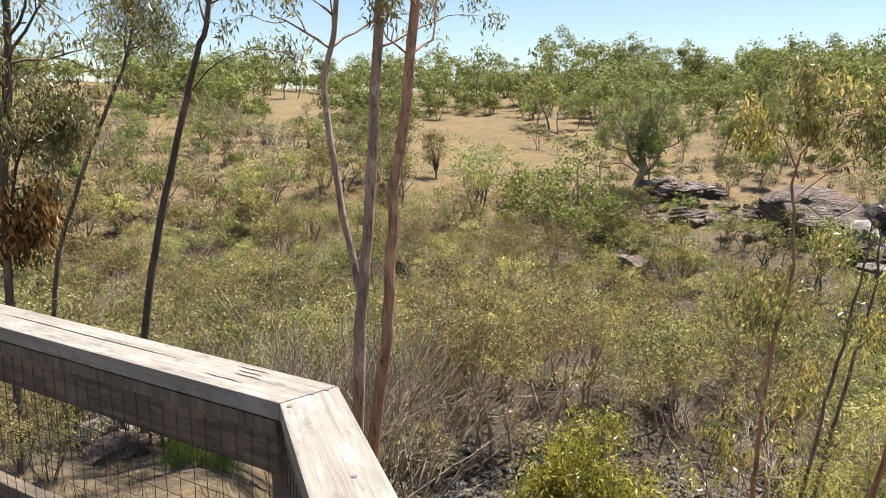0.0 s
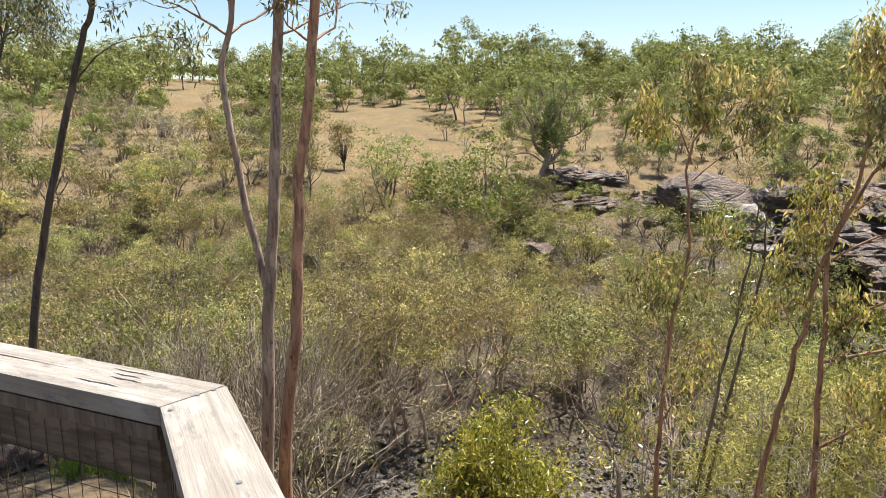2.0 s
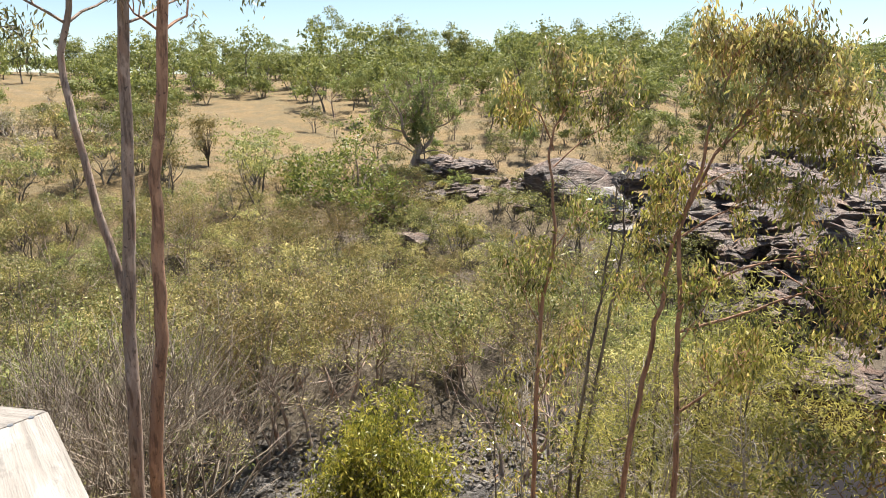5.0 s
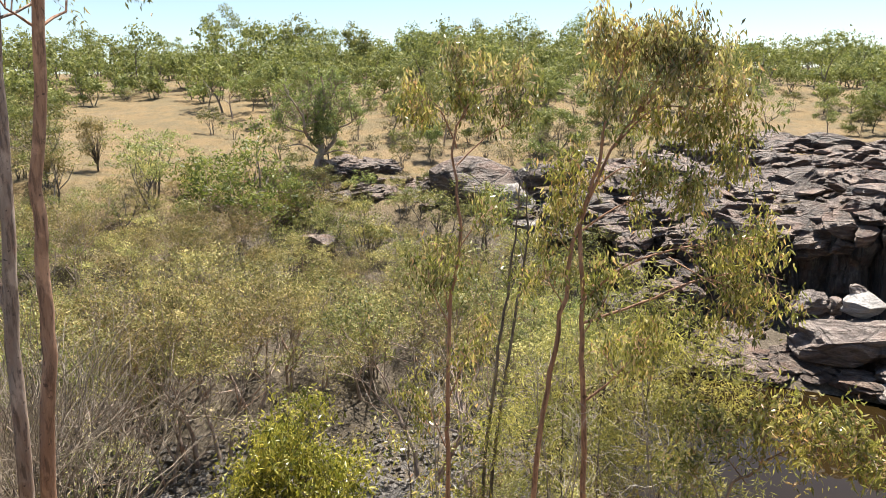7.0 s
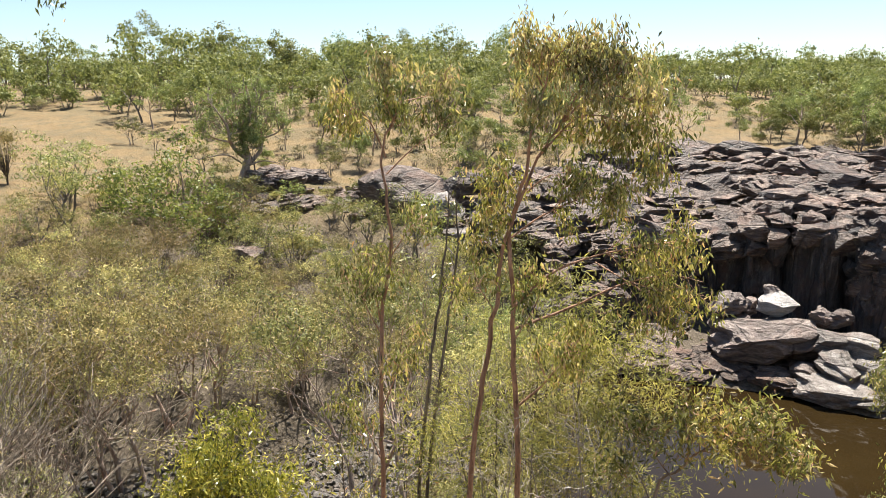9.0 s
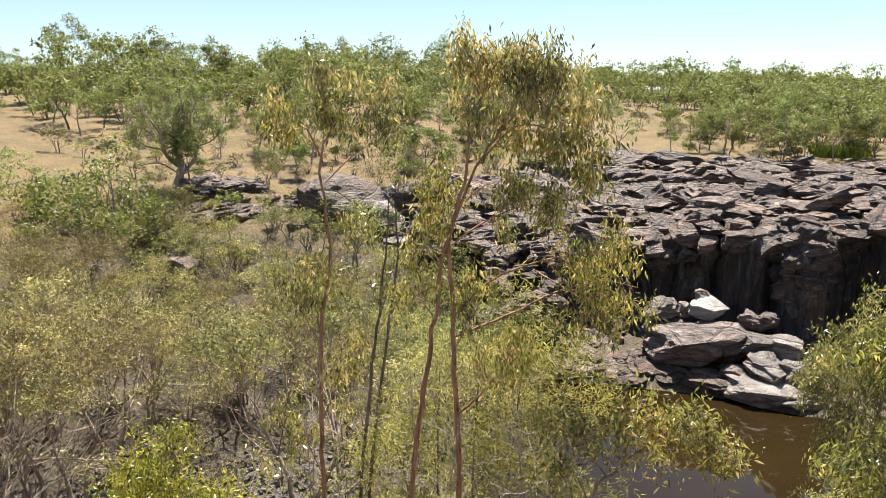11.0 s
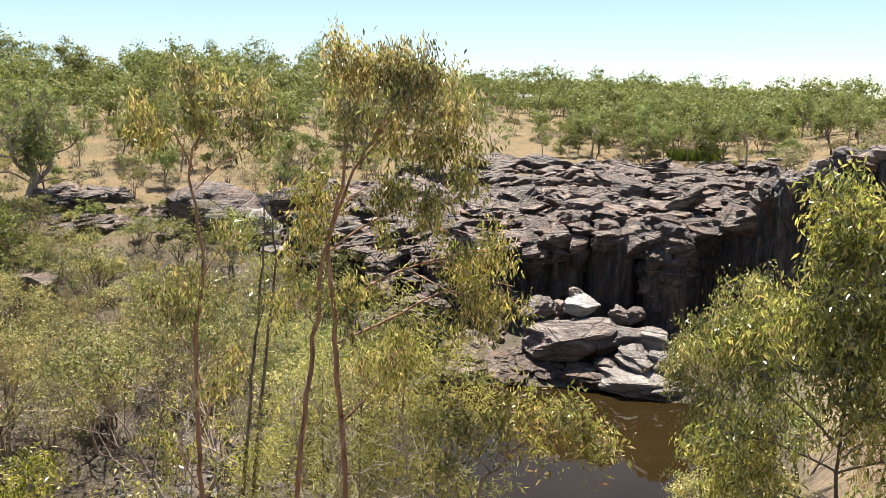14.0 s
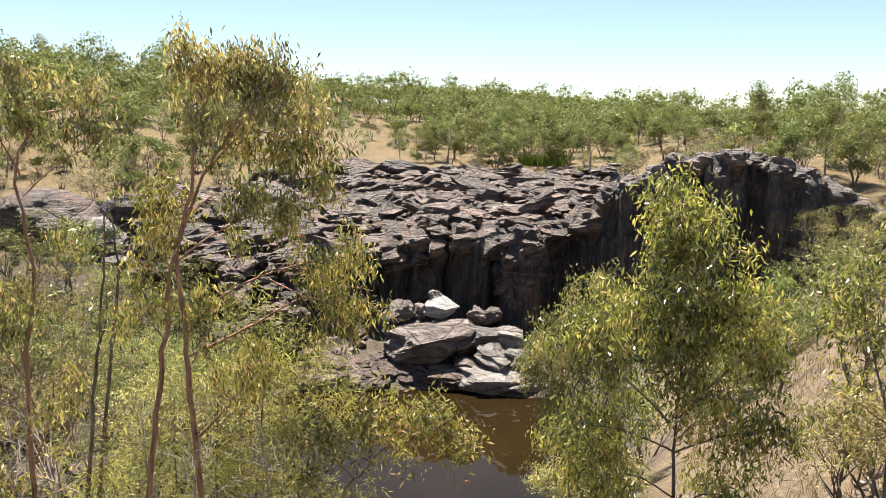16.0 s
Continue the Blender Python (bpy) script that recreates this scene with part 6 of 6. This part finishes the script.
near_tree(18, "young_gum_tree", "young gum with long drooping green leaves beside the dirt bank", [
    ([aloft(89.5, 9.2, -4.6), aloft(89.2, 9.2, -2.2), aloft(88.6, 9.2, -0.6), aloft(88.0, 9.2, 0.5)], 0.03, 0.008, 0.45, 16, 0.4, 2),
    ([aloft(89.2, 9.2, -1.8), aloft(87.6, 9.2, -0.9), aloft(86.2, 9.2, -0.4)], 0.016, 0.006, 0.3, 10, 0.36, 2)], dict(SIDE, per=6, clump=(0.09, 0.09, 0.12), leaf=(0.105, 0.03), hang=1.5), GREEN_LEAF, BARK_GREY)
near_tree(13, "lime_bush", "rounded yellow-green leafy bush", [([aloft(12.4, 15, -9.2), aloft(12.2, 15, -7.4), aloft(11.9, 15, -5.9)], 0.06, 0.02, 0.1, 36, 0.95, 2), ([aloft(12.4, 15, -9.2), aloft(10.2, 15, -7.0)], 0.05, 0.02, 0.3, 20, 0.9, 2), ([aloft(12.4, 15, -9.2), aloft(14.4, 15, -7.0)], 0.05, 0.02, 0.3, 20, 0.9, 2)], dict(SIDE, per=13, clump=(0.16, 0.16, 0.17), leaf=(0.15, 0.05), hang=1.3), LIME_LEAF, BARK_GREY, "shrub")
# undergrowth between the near saplings and the pool
for az, r, s, k in ((23.4, 30.5, 1.45, 1), (27.2, 27.0, 1.1, 0), (33.0, 29.0, 0.62, 1), (28.6, 33.0, 0.7, 0), (36.5, 27.0, 0.5, 3)):
    stand(gorge_trees[k], az, r, s, rng.uniform(0, 360), 0.1)
for az, r, s, k in ((31.2, 17.5, 0.45, 3), (35.8, 19.0, 0.5, 0), (39.5, 18.0, 0.42, 3), (29.4, 24.0, 0.6, 0)):
    stand(scrubs[k], az, r, s, rng.uniform(0, 360))
# plants on the slope below the railing
for az, r, s, k in ((-23.7, 12.4, 0.3, 4), (-22.4, 12.8, 0.24, 1), (-33.2, 13, 0.42, 3), (-31.5, 16, 0.6, 3), (-29.8, 18.5, 0.7, 1), (-27.0, 19, 0.6, 3), (-24.6, 18, 0.55, 0), (-34, 9.5, 0.4, 3), (-32.0, 11.2, 0.3, 0), (-31.0, 12.6, 0.42, 3), (-29.2, 15.0, 0.5, 0), (-25.4, 13.6, 0.34, 3), (-21.0, 13.6, 0.4, 4), (-18.6, 12.4, 0.34, 1), (-30.2, 10.4, 0.26, 3)):
    stand(scrubs[k], az, r, s, rng.uniform(0, 360))
gz = polar(-28.5, 13.8)[2]
near_tree(16, "sapling", "small dark crooked sapling on the bare slope", [([aloft(-28.5, 13.8, gz - 0.2), aloft(-28.3, 13.8, gz + 0.6), aloft(-27.6, 13.8, gz + 1.3), aloft(-27.8, 13.8, gz + 2.0)], 0.035, 0.012, 0.35, 9, 0.7, 1)], dict(SIDE, per=4), HANG_LEAF, BARK_DARK)
rg = random.Random(9)
blades = [Vector(polar(rg.uniform(-21.8, -17.5), rg.uniform(10.2, 11.8))) for _ in range(160)]
tagged(linked("green_grass", pydata("green_grass", *leaves(rg, blades, 9, (0.1, 0.1, 0.02), 0.24, 0.02, 2.2, 1.0)), None, REED), "patch of fresh green grass below the railing", "grass", kind="stuff")
# bushes on the bank to the side
stand(broad_gum, 82.8, 40.0, 1.5, 140)
for az, r, s, k in ((83.5, 46, 0.62, 1), (86.5, 44, 0.55, 1), (81.0, 49, 0.6, 3), (84.8, 54, 0.75, 1), (88.5, 47, 0.7, 0), (79.0, 51, 0.55, 3)):
    stand(gorge_trees[k], az, r, s, rng.uniform(0, 360), 0.1)
for az, r, s, k in ((82.4, 67, 0.6, 3), (84.2, 69, 0.7, 0), (86.0, 66, 0.6, 3), (88.0, 68, 0.75, 4), (90.0, 66, 0.7, 3), (85.2, 76, 0.75, 2)):
    stand(hill_gums[k], az, r, s, rng.uniform(0, 360))
for az, r, s, k in ((87.5, 24, 1.0, 1), (86.8, 13.5, 0.62, 3), (89.5, 14, 0.7, 0), (79.0, 44, 0.9, 2), (86.0, 48, 0.7, 4), (76, 50, 0.9, 0), (71.5, 44, 0.8, 1), (90, 36, 1.0, 0), (88, 56, 0.8, 0), (69.5, 26, 0.8, 2), (73, 30, 0.8, 1), (69.0, 15.5, 0.45, 1), (71.6, 16.5, 0.4, 3), (66.5, 17.5, 0.5, 0), (79.5, 24, 0.7, 4), (82.5, 28, 0.6, 1), (85.0, 33, 0.7, 4), (77.0, 36, 0.9, 1), (80.6, 33, 0.8, 0)):
    stand(scrubs[k], az, r, s, rng.uniform(0, 360))
fallen = made_tree(330, "fallen_branches", "heap of bleached dead branches on the dirt bank", "dead wood", dict(BARE, trunk=1.2, girth=0.038, depth=3, split={3: 3, 2: 3, 1: 2}, thin=0.008), BARK_PALE, None)
x, y, z = polar(88.9, 14.6)
fallen.matrix_basis = pose(x, y, z + 0.25, 76, 8, 40) @ Matrix.Scale(1.5, 4)
# reeds on the shelf
rg = random.Random(5)
blades = [Vector(polar(rg.uniform(62.5, 66.0), rg.uniform(90, 95))) for _ in range(260)]
reeds = linked("reeds", pydata("reeds", *leaves(rg, blades, 4, (0.25, 0.25, 0.05), 1.5, 0.12, 4.0, 1.0)), None, REED)
tagged(reeds, "bright green reeds above the rock shelf", "reeds", kind="stuff")
# dry grass tufts on the bank and the far slope
tufts = []
for _ in range(1900):
    if rg.random() < 0.62:
        tufts.append(Vector(polar(rg.uniform(76, 92), rg.uniform(6, 40))))
    else:
        tufts.append(Vector(polar(rg.uniform(-34, 40), rg.uniform(50, 95))))
for _ in range(700):
    tufts.append(Vector(polar(rg.uniform(-40, 140), 2.5 + 11 * rg.random() ** 0.7)))
grass = linked("dry_grass", pydata("dry_grass", *leaves(rg, tufts, 13, (0.2, 0.2, 0.02), 0.3, 0.014, 2.2, 1.0)), None, STRAW)
tagged(grass, "tufts of straw-coloured dry grass", "grass", kind="stuff")
